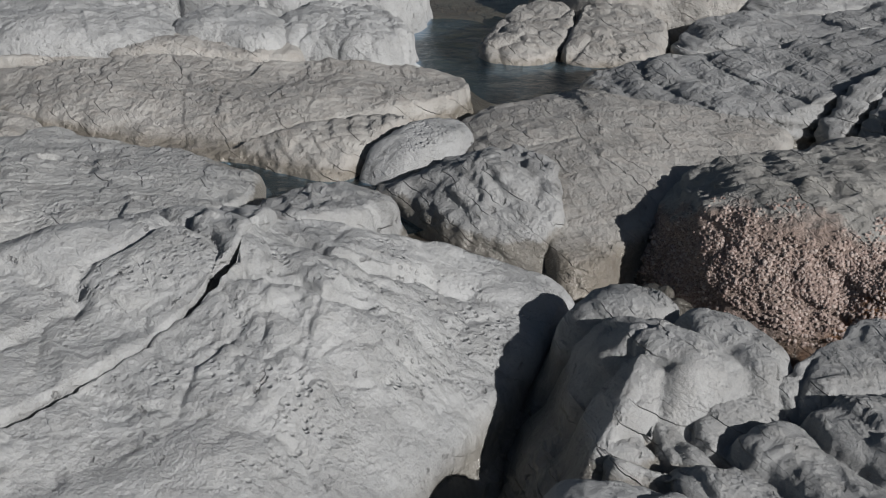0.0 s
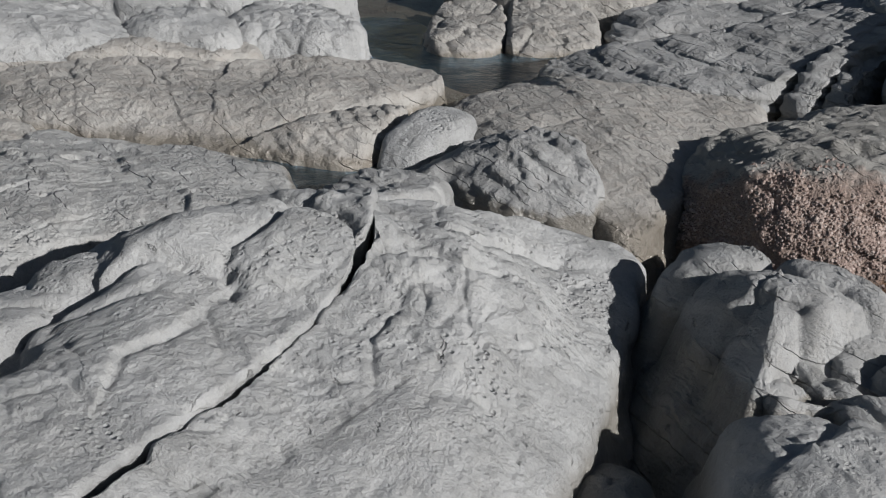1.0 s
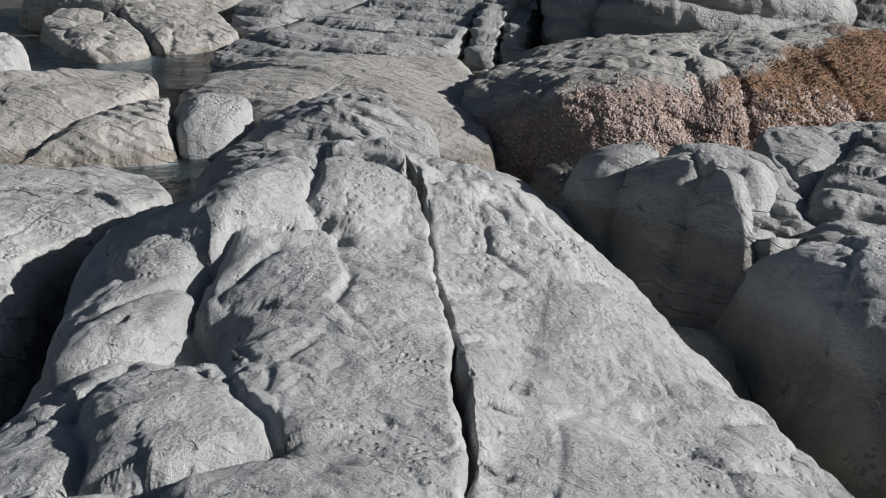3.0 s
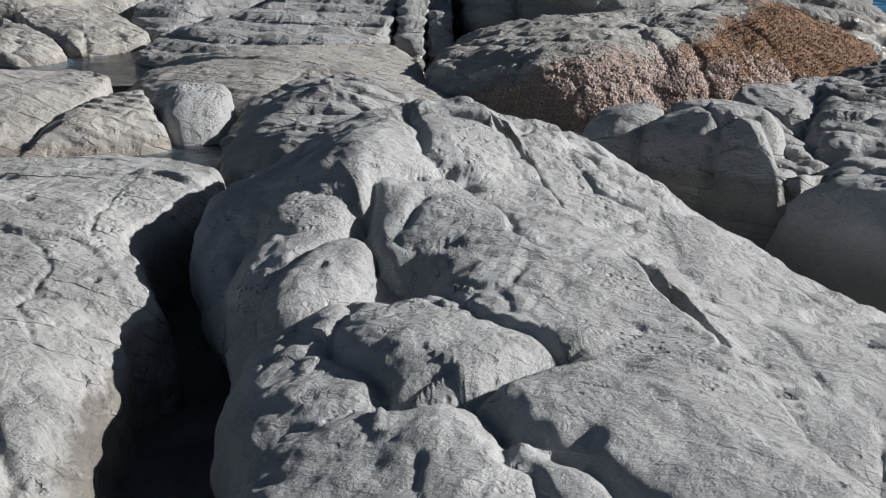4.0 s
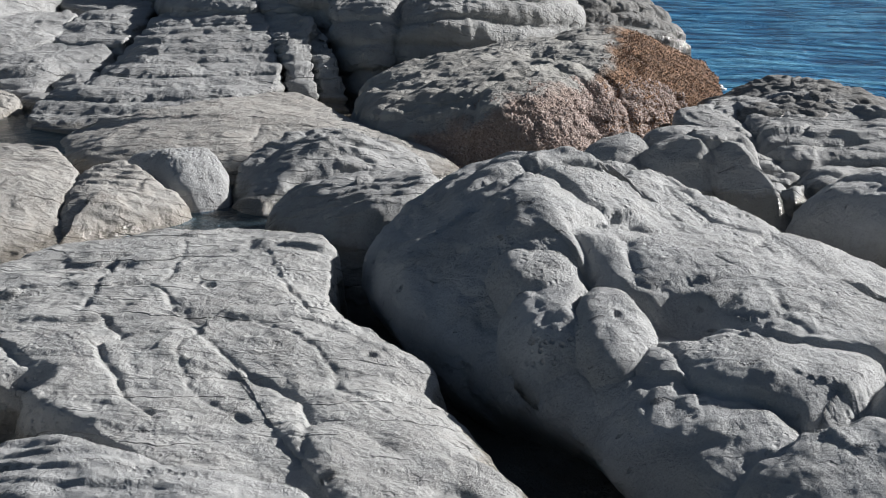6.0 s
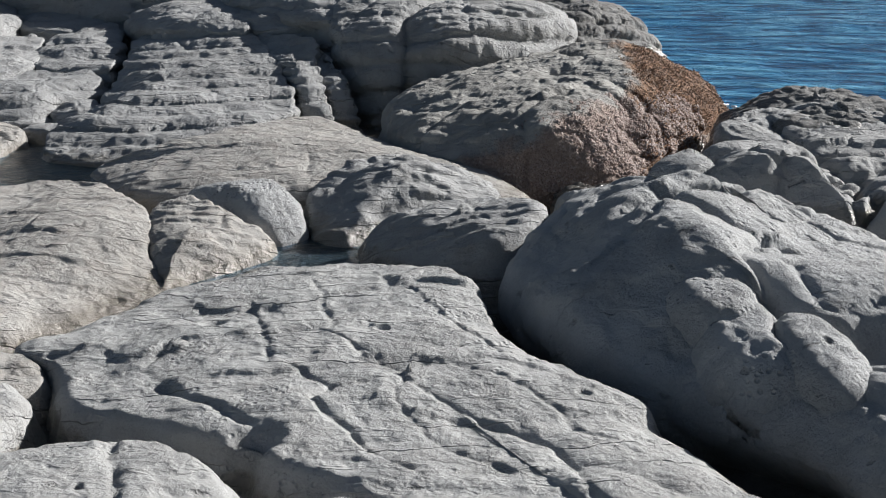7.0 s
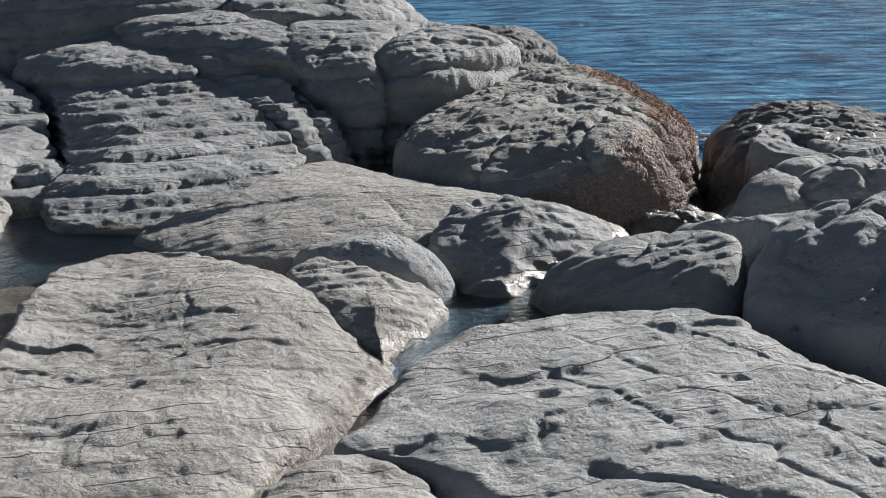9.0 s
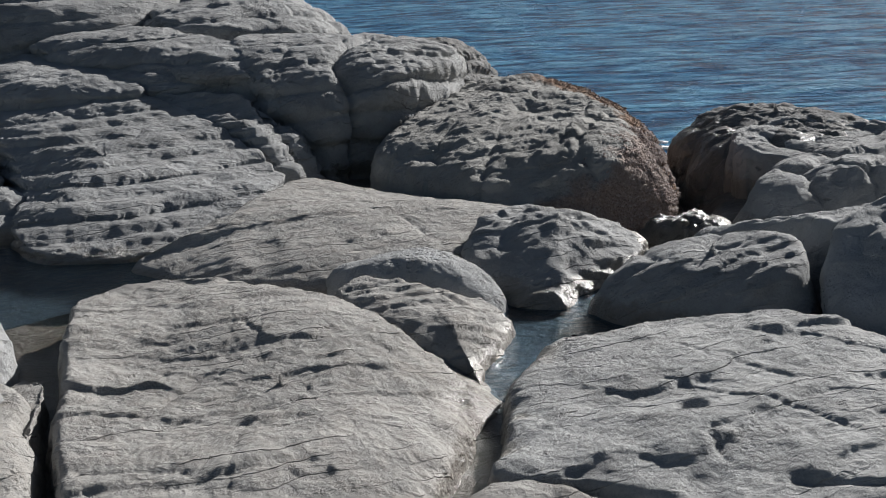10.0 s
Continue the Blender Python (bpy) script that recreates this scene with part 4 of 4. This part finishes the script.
grown_on("barnacle_crust", "crust of small pinkish barnacles", crusted, lambda p: patchy(p, -0.5 * p[:, 0] - 0.9 * p[:, 1] - 1.4 * p[:, 2] + 4.32, 91) * (p[:, 0] < 1.7) * (p[:, 2] > -0.24), 7000, barnacle, BARNACLE, 5)
grown_on("seaweed", "short orange-brown weed", crusted, lambda p: patchy(p, 0.3 * p[:, 0] - 1.8 * p[:, 1] + 6.95, 93) * (p[:, 0] > 1.1) * (p[:, 2] > -0.2), 3400, weed_tuft, WEED, 6)
rock("boulder", "dark wet rock with glinting edges at the water",
     [(1.0, 3.72, -0.14), (1.3, 3.72, -0.1), (1.7, 3.62, -0.12), (1.85, 3.3, -0.05), (1.75, 2.95, -0.02), (1.45, 2.7, -0.02), (1.1, 2.75, -0.02), (0.9, 3.05, -0.02), (0.82, 3.4, -0.08)], 0.08, -0.7, DARK, edge=0.12, rough=1.6, cell=0.3, joint=0.02, beds=0.012, bed_dir=(0.3, 0.05, 1.0), flakes=0.16)
rock("boulder", "smooth grey rock of merged lumps over the shaded cleft",
     [(-0.02, 3.82, -0.12, 0.08), (0.05, 3.98, -0.08), (0.18, 3.97, -0.011), (0.31, 3.82, 0.017), (0.44, 3.73, 0.027), (0.54, 3.62, 0.007), (0.54, 3.50, -0.009), (0.43, 3.38, -0.008), (0.27, 3.33, -0.036), (0.11, 3.27, -0.075), (0.00, 3.21, -0.13, 0.08), (-0.04, 3.25, -0.15, 0.08), (-0.05, 3.37, -0.15, 0.08), (-0.03, 3.58, -0.13, 0.08)],
     0.05, -0.6, GREY, edge=0.08, flare=0.22, rough=1.0, cell=0.4, joint=0.006, beds=0.004, bed_dir=(0.25, 0.05, 1.0), flakes=0.1, crest=[(0.37, 3.48, 0.054), (0.16, 3.31, 0.02), (-0.00, 3.28, -0.063), (0.14, 3.62, 0.052)], reach_of=0.2,
     cracks=[([(-0.08, 3.72), (0.05, 3.76), (0.16, 3.72), (0.26, 3.75), (0.35, 3.84)], 0.05, 0.03, 0.012), ([(0.26, 3.75), (0.30, 3.62), (0.38, 3.53), (0.41, 3.38)], 0.045, 0.03, 0.01), ([(-0.05, 3.45), (0.10, 3.49), (0.19, 3.38), (0.17, 3.28)], 0.04, 0.03, 0.012), ([(0.10, 3.49), (0.19, 3.59), (0.30, 3.62)], 0.025, 0.02, 0.0)])
rock("boulder", "rough grey rock platform broken by fissures into blocks",
     [(-0.02, 3.20, -0.081), (0.04, 3.30, -0.075), (0.24, 3.37, -0.055), (0.48, 3.47, -0.022), (0.67, 3.61, 0.001), (0.79, 3.68, 0.008), (1.14, 3.53, 0.035), (1.18, 3.10, 0.038), (0.85, 2.69, -0.012), (0.51, 2.69, -0.054), (0.31, 2.95, -0.071), (0.13, 3.09, -0.081)],
     -0.02, -0.6, GREY, edge=0.03, flare=0.03, step=0.009, rough=1.1, cell=0.24, joint=0.016, plate=0.008, stretch=(0.8, 1.3), beds=0.008, bed_dir=(0.25, 0.05, 1.0), flakes=0.1,
     cracks=[([(0.11, 3.35), (0.14, 3.22), (0.13, 3.08)], 0.05, 0.03, 0.01), ([(0.23, 3.38), (0.22, 3.26), (0.29, 3.15), (0.39, 3.00), (0.41, 2.78)], 0.05, 0.03, 0.012),
             ([(-0.01, 3.19), (0.13, 3.16), (0.26, 3.12), (0.31, 3.23), (0.49, 3.34), (0.67, 3.36), (0.96, 3.44)], 0.05, 0.03, -0.014), ([(0.49, 3.34), (0.51, 3.15), (0.63, 2.94)], 0.04, 0.03, 0.01), ([(0.41, 3.43), (0.50, 3.36), (0.58, 3.52)], 0.03, 0.02, 0.0)])
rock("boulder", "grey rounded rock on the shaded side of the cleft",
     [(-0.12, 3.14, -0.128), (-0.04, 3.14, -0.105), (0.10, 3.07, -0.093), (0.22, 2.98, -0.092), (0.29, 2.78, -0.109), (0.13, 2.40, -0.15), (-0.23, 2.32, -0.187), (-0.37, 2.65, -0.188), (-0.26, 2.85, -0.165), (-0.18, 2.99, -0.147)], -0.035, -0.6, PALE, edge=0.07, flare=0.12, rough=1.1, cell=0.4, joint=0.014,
     cracks=[([(0.13, 3.03), (-0.01, 2.87), (-0.24, 2.78)], 0.03, 0.03, 0.01)])
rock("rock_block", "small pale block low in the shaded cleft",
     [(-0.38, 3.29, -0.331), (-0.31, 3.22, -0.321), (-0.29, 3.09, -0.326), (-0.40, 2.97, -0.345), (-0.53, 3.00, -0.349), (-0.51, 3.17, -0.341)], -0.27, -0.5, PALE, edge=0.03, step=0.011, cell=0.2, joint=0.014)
rock("boulder", "small dark rock at the mouth of the cleft",
     [(0.2, 4.06, -0.19), (0.26, 4.26, -0.17), (0.36, 4.36, -0.18), (0.48, 4.2, -0.2), (0.46, 4.06, -0.19), (0.34, 3.98, -0.19)], -0.15, -0.5, DARK, edge=0.05, rough=1.6, cell=0.2, joint=0.02)

# the layered rocks behind
LAYERED = dict(material=GREY, grow=0.05, edge=0.04, flare=0.05, rough=0.9, cell=0.8, joint=0.006, beds=0, bed_dir=(0.14, 0.05, 1.0), flakes=0.06)
rock("rock_slab", "big tilted grey rock slab with stepped ledges above a pool",
     [(0.42, 6.42, -0.13), (0.5, 6.72, -0.12), (0.75, 6.84, -0.08), (1.2, 6.8, -0.04), (1.7, 6.88, 0.04), (2.3, 7.05, 0.14), (2.52, 6.88, 0.19), (2.19, 6.33, 0.23), (1.61, 5.99, 0.14), (1.16, 5.76, -0.01), (0.8, 5.88, -0.06), (0.54, 6.12, -0.11)],
     0.1, -0.5, strata=(0.055, 0.016, 0.014), power=1.15, step=0.009, **LAYERED)
rock("rock_slab", "upper layered grey rock slab with a worn edge",
     [(3.04, 7.38, 0.19), (3.3, 7.18, 0.26), (3.23, 6.8, 0.32), (2.7, 6.57, 0.3), (2.07, 6.28, 0.25), (2.27, 6.79, 0.2), (2.56, 7.09, 0.18)], 0.3, -0.5, strata=(0.12, 0.012, 0.012), **LAYERED)
rock("rock_slab", "layered grey rock slab with a broken edge",
     [(2.59, 7.7, 0.1), (3.0, 7.61, 0.12), (3.06, 7.5, 0.12), (2.04, 7.07, 0.08), (1.84, 7.08, 0.04), (1.9, 7.49, 0.04)], 0.12, -0.5, strata=(0.09, 0.012, 0.02), **LAYERED)
rock("rock_slab", "thin grey rock slab far behind the pools",
     [(4.27, 8.22, 0.2), (4.01, 7.86, 0.2), (3.2, 7.66, 0.12), (2.88, 7.79, 0.1), (3.2, 8.3, 0.14)], 0.2, -0.6, strata=(0.11, 0.014, 0.02), **LAYERED)
rock("rock_slab", "broad grey rock slab far behind the pools",
     [(4.52, 7.98, 0.25), (4.5, 7.3, 0.3), (3.86, 7.15, 0.3), (3.56, 7.17, 0.25), (3.31, 7.51, 0.2), (3.9, 7.8, 0.22)], 0.3, -0.6, strata=(0.12, 0.012, 0.012), **LAYERED)
rock("rock_slab", "high smooth grey rock slab above the ribbed columns",
     [(3.46, 6.84, 0.38), (3.5, 6.4, 0.44), (2.81, 6.05, 0.45), (2.27, 5.69, 0.4), (1.98, 5.74, 0.29), (2.02, 5.86, 0.3), (2.44, 6.36, 0.31), (2.9, 6.7, 0.34)], 0.44, -0.5, strata=(0.14, 0.012, 0.02), **LAYERED)
rock("rock_slab", "narrow grey rock slab beside the ribbed columns",
     [(2.77, 6.52, 0.31), (2.3, 6.05, 0.3), (2.12, 5.97, 0.27), (2.17, 6.26, 0.27), (2.5, 6.5, 0.29)], 0.31, -0.5, strata=(0.08, 0.012, 0.018), **LAYERED)
rock("boulder", "small grey layered stone beside the pool", [(1.1, 6.88, -0.1), (1.22, 6.83, -0.06), (1.38, 6.9, -0.05), (1.4, 7.04, -0.06), (1.22, 7.08, -0.1)], -0.03, -0.4, strata=(0.06, 0.01, 0.014), **LAYERED)
rock("boulder", "small grey layered stone beside the pool", [(0.9, 6.78, -0.13), (0.99, 6.76, -0.1), (1.08, 6.9, -0.1), (1.04, 7.08, -0.12), (0.92, 7.06, -0.13)], -0.09, -0.4, strata=(0.05, 0.01, 0.014), **LAYERED)
for rim, top in (([(2.16, 6.31, 0.2), (1.9, 5.88, 0.25), (1.64, 5.78, 0.18), (1.38, 5.63, -0.04), (1.29, 5.72, -0.05), (1.45, 5.86, 0.05), (1.89, 6.13, 0.17)], 0.16),
                 ([(1.85, 5.78, 0.2), (1.6, 5.63, 0.12), (1.5, 5.51, -0.04), (1.42, 5.61, -0.05), (1.53, 5.7, 0.05), (1.74, 5.84, 0.17)], 0.1),
                 ([(2.11, 5.66, 0.26), (2.16, 5.56, 0.24), (1.86, 5.49, 0.14), (1.71, 5.41, -0.04), (1.64, 5.48, -0.05), (1.82, 5.62, 0.12), (2.04, 5.71, 0.22)], 0.16)):
    rock("rock_column", "rounded ribbed column of grey rock", rim, top, -0.5, GREY, edge=0.05, grow=0.03, rough=1.1, cell=0.3, joint=0.006, beds=0, bed_dir=(0.35, 0.1, 1.0), strata=(0.06, 0.008, 0.016), group="ribbed rock columns")
rock("boulder", "big smooth grey boulder whose near face lies in shade",
     [(1.64, 5.46, 0.1), (1.73, 5.22, 0.2), (1.87, 5.0, 0.28), (2.08, 4.8, 0.32), (2.35, 4.62, 0.32), (2.7, 4.5, 0.24), (3.0, 4.8, 0.3), (2.9, 5.5, 0.42), (2.4, 5.8, 0.42), (1.98, 5.74, 0.32), (1.74, 5.62, 0.2)], 0.42, -0.6, GREY, edge=0.05, flare=-0.04, rough=1.0, cell=0.6, joint=0.012, beds=0.008, strata=(0.15, 0.02, 0.02), flakes=0.08,
     cracks=[([(1.7, 5.3), (1.95, 5.35), (2.3, 5.2), (2.6, 5.0)], 0.05, 0.04, 0.02)])
rock("boulder", "dark rough rock running down into the sea",
     [(2.7, 4.42, 0.08), (3.0, 4.2, 0.05), (3.4, 3.95, -0.1), (3.7, 3.95, -0.15), (3.8, 4.4, 0.1), (3.7, 5.0, 0.25), (3.2, 5.1, 0.3), (2.9, 4.8, 0.25)], 0.3, -1.0, DARK, edge=0.12, rough=1.7, cell=0.25, joint=0.022, beds=0.012, bed_dir=(0.3, 0.05, 1.0), strata=(0.11, 0.015, 0.02))
rock("boulder", "low layered grey rock at the edge of the pool",
     [(1.06, 7.1, -0.1), (1.1, 7.4, -0.05), (1.5, 7.6, 0.02), (1.8, 7.45, 0.03), (1.8, 7.1, 0.03), (1.5, 6.98, -0.02), (1.3, 7.08, -0.06)], 0.03, -0.5, strata=(0.07, 0.012, 0.018), **LAYERED)
rock("boulder", "layered grey rock with a broken edge", [(1.5, 7.62, 0.02), (1.85, 7.5, 0.05), (2.4, 7.72, 0.1), (2.7, 7.9, 0.12), (2.4, 8.4, 0.15), (1.7, 8.2, 0.1)], 0.12, -0.5, strata=(0.09, 0.012, 0.02), **LAYERED)
rock("boulder", "broad grey rock near the open sea",
     [(2.95, 5.2, 0.34), (2.9, 5.9, 0.46), (3.4, 6.2, 0.5), (4.2, 6.0, 0.5), (4.6, 5.4, 0.3), (4.3, 4.8, 0.1), (3.7, 4.9, 0.28)], 0.56, -1.2, GREY, edge=0.1, step=0.016, rough=1.5, cell=0.5, joint=0.02, beds=0, strata=(0.13, 0.015, 0.024))

rock("boulder", "broad grey rock far behind the pools",
     [(3.3, 7.3, 0.3), (3.4, 6.4, 0.46), (4.2, 5.9, 0.58), (5.2, 6.4, 0.66), (5.6, 8.0, 0.7), (4.8, 9.5, 0.7), (3.6, 9.0, 0.45), (3.3, 8.2, 0.3)], 0.75, -1.2, step=0.02, strata=(0.13, 0.03, 0.016), **LAYERED)
rock("boulder", "broad grey rock far behind the pools",
     [(2.0, 8.3, 0.12), (3.0, 8.2, 0.15), (3.7, 8.8, 0.3), (4.0, 10.5, 0.5), (2.5, 10.5, 0.45), (1.5, 9.2, 0.2)], 0.4, -0.6, step=0.02, strata=(0.13, 0.03, 0.016), **LAYERED)

# rocks across the far channel
rock("boulder", "pale rounded rock beyond the channel", [(-1.55, 6.78, -0.06), (-1.95, 6.74, -0.06), (-2.5, 6.78, -0.06), (-2.9, 7.3, 0.0), (-2.5, 7.9, 0.05), (-1.95, 7.7, 0.05), (-1.62, 7.3, 0.02)], 0.08, -0.5, PALE, edge=0.09, grow=0.04, cell=0.28, joint=0.03)
rock("boulder", "pale rounded rock with a shaded hollow side", [(-1.52, 6.92, -0.06), (-1.4, 6.84, -0.08), (-1.14, 6.78, -0.06), (-1.02, 6.98, -0.02), (-1.1, 7.3, 0.03), (-1.4, 7.4, 0.04), (-1.56, 7.15, 0.0)], 0.06, -0.5, PALE, edge=0.08, grow=0.04, cell=0.28, joint=0.03)
rock("boulder", "pale rounded rock beyond the channel", [(-1.06, 6.98, -0.06), (-0.8, 6.88, -0.07), (-0.52, 6.84, -0.06), (-0.4, 7.1, 0.0), (-0.6, 7.4, 0.04), (-0.95, 7.4, 0.04)], 0.06, -0.5, PALE, edge=0.08, grow=0.04, cell=0.28, joint=0.03)
rock("boulder", "low pale rock strip beside the channel", [(-2.6, 6.62, -0.1), (-2.0, 6.66, -0.08), (-1.4, 6.7, -0.09), (-0.95, 6.68, -0.1), (-0.9, 6.78, -0.12), (-1.5, 6.8, -0.12), (-2.0, 6.76, -0.12), (-2.6, 6.74, -0.12)], -0.1, -0.4, WARM, edge=0.03, cell=0.4, joint=0.01)
rock("boulder", "broad pale rock at the back", [(-2.6, 8.0, 0.05), (-1.9, 7.75, 0.05), (-1.2, 7.45, 0.06), (-0.5, 7.5, 0.05), (-0.3, 8.2, 0.12), (-0.8, 9.2, 0.2), (-2.5, 9.2, 0.2), (-3.1, 8.6, 0.12)], 0.18, -0.5, PALE, edge=0.1, step=0.02, cell=0.34, joint=0.035)
for rim, top in (([(-0.02, 7.15, -0.13), (0.12, 7.0, -0.13), (0.35, 7.1, -0.11), (0.55, 7.9, -0.03), (0.3, 8.1, -0.05), (0.08, 7.7, -0.1)], -0.07),
                 ([(0.4, 7.0, -0.13), (0.75, 6.97, -0.09), (0.92, 7.15, -0.06), (0.97, 7.7, 0.0), (0.62, 7.85, 0.0), (0.42, 7.2, -0.08)], -0.03),
                 ([(0.6, 7.95, 0.0), (1.0, 7.8, 0.02), (1.5, 7.75, 0.04), (1.6, 8.4, 0.1), (1.0, 8.8, 0.12), (0.4, 8.6, 0.06)], 0.08)):
    rock("rock_slab", "low brownish grey layered rock beside the pool", rim, top, -0.5, WARM, edge=0.045, rough=1.1, cell=0.22, joint=0.022, stretch=(0.8, 1.5), beds=0.008, bed_dir=(0.3, 0.05, 1.0))

# ---- pools ----
def pool(name, label, outline, z):
    curve, _ = closed_curve([(x, y, z) for x, y in outline], 60)
    mid = curve.mean(0)
    rows = [mid + (curve - mid) * s for s in np.linspace(0.02, 1, 14)]
    p = np.vstack(rows)
    p[:, 2] = z + 0.0015 * fractal(p, 0.12, 77, 2)
    i = np.arange(len(p)).reshape(14, 60)
    q = np.stack([i[:-1], np.roll(i[:-1], -1, 1), np.roll(i[1:], -1, 1), i[1:]], -1).reshape(-1, 4)
    ob = mesh_object(name, p, q.tolist() + [i[0].tolist()], POOL)
    ob.visible_shadow = False
    return tagged(ob, label, "pool", kind="structure")


pool("water", "still tide pool reflecting blue sky", [(-0.35, 7.95), (0.05, 7.95), (0.1, 7.3), (0.3, 7.1), (0.75, 6.95), (0.7, 6.5), (0.4, 6.25), (0.0, 6.25), (-0.15, 6.6), (-0.4, 7.1)], -0.16)
pool("water", "shallow pool in the rock channel", [(-0.35, 5.3), (-0.3, 4.85), (-0.75, 4.62), (-1.2, 4.8), (-1.4, 5.4), (-0.95, 5.5), (-0.5, 5.45)], -0.185)


def foam(line, count, seed):
    """Broken white foam where the swell meets the rock."""
    rnd = random.Random(seed)
    bm = bmesh.new()
    for _ in range(count):
        k = rnd.random() * (len(line) - 1)
        a, b = line[int(k)], line[int(k) + 1]
        f = k - int(k)
        x, y = a[0] + (b[0] - a[0]) * f + rnd.gauss(0, 0.11), a[1] + (b[1] - a[1]) * f + rnd.gauss(0, 0.11)
        size = rnd.uniform(0.008, 0.035)
        m = Matrix.Translation((x, y, SEA_Z + 0.03 + rnd.uniform(0, 0.025))) @ Matrix.Rotation(rnd.uniform(0, 6.3), 4, "Z") @ Matrix.Diagonal((size * rnd.uniform(1, 2.4), size, size * 0.35, 1))
        bmesh.ops.create_icosphere(bm, subdivisions=1, radius=1, matrix=m)
    for f in bm.faces:
        f.smooth = True
    me = bpy.data.meshes.new("foam")
    bm.to_mesh(me)
    bm.free()
    me.materials.append(FOAM)
    return tagged(new("foam", me), "broken white foam where swell meets the rocks", "foam", kind="stuff")


foam([(3.6, 4.2), (3.0, 3.75), (2.6, 3.45), (2.2, 3.3), (2.0, 2.9)], 120, 4)
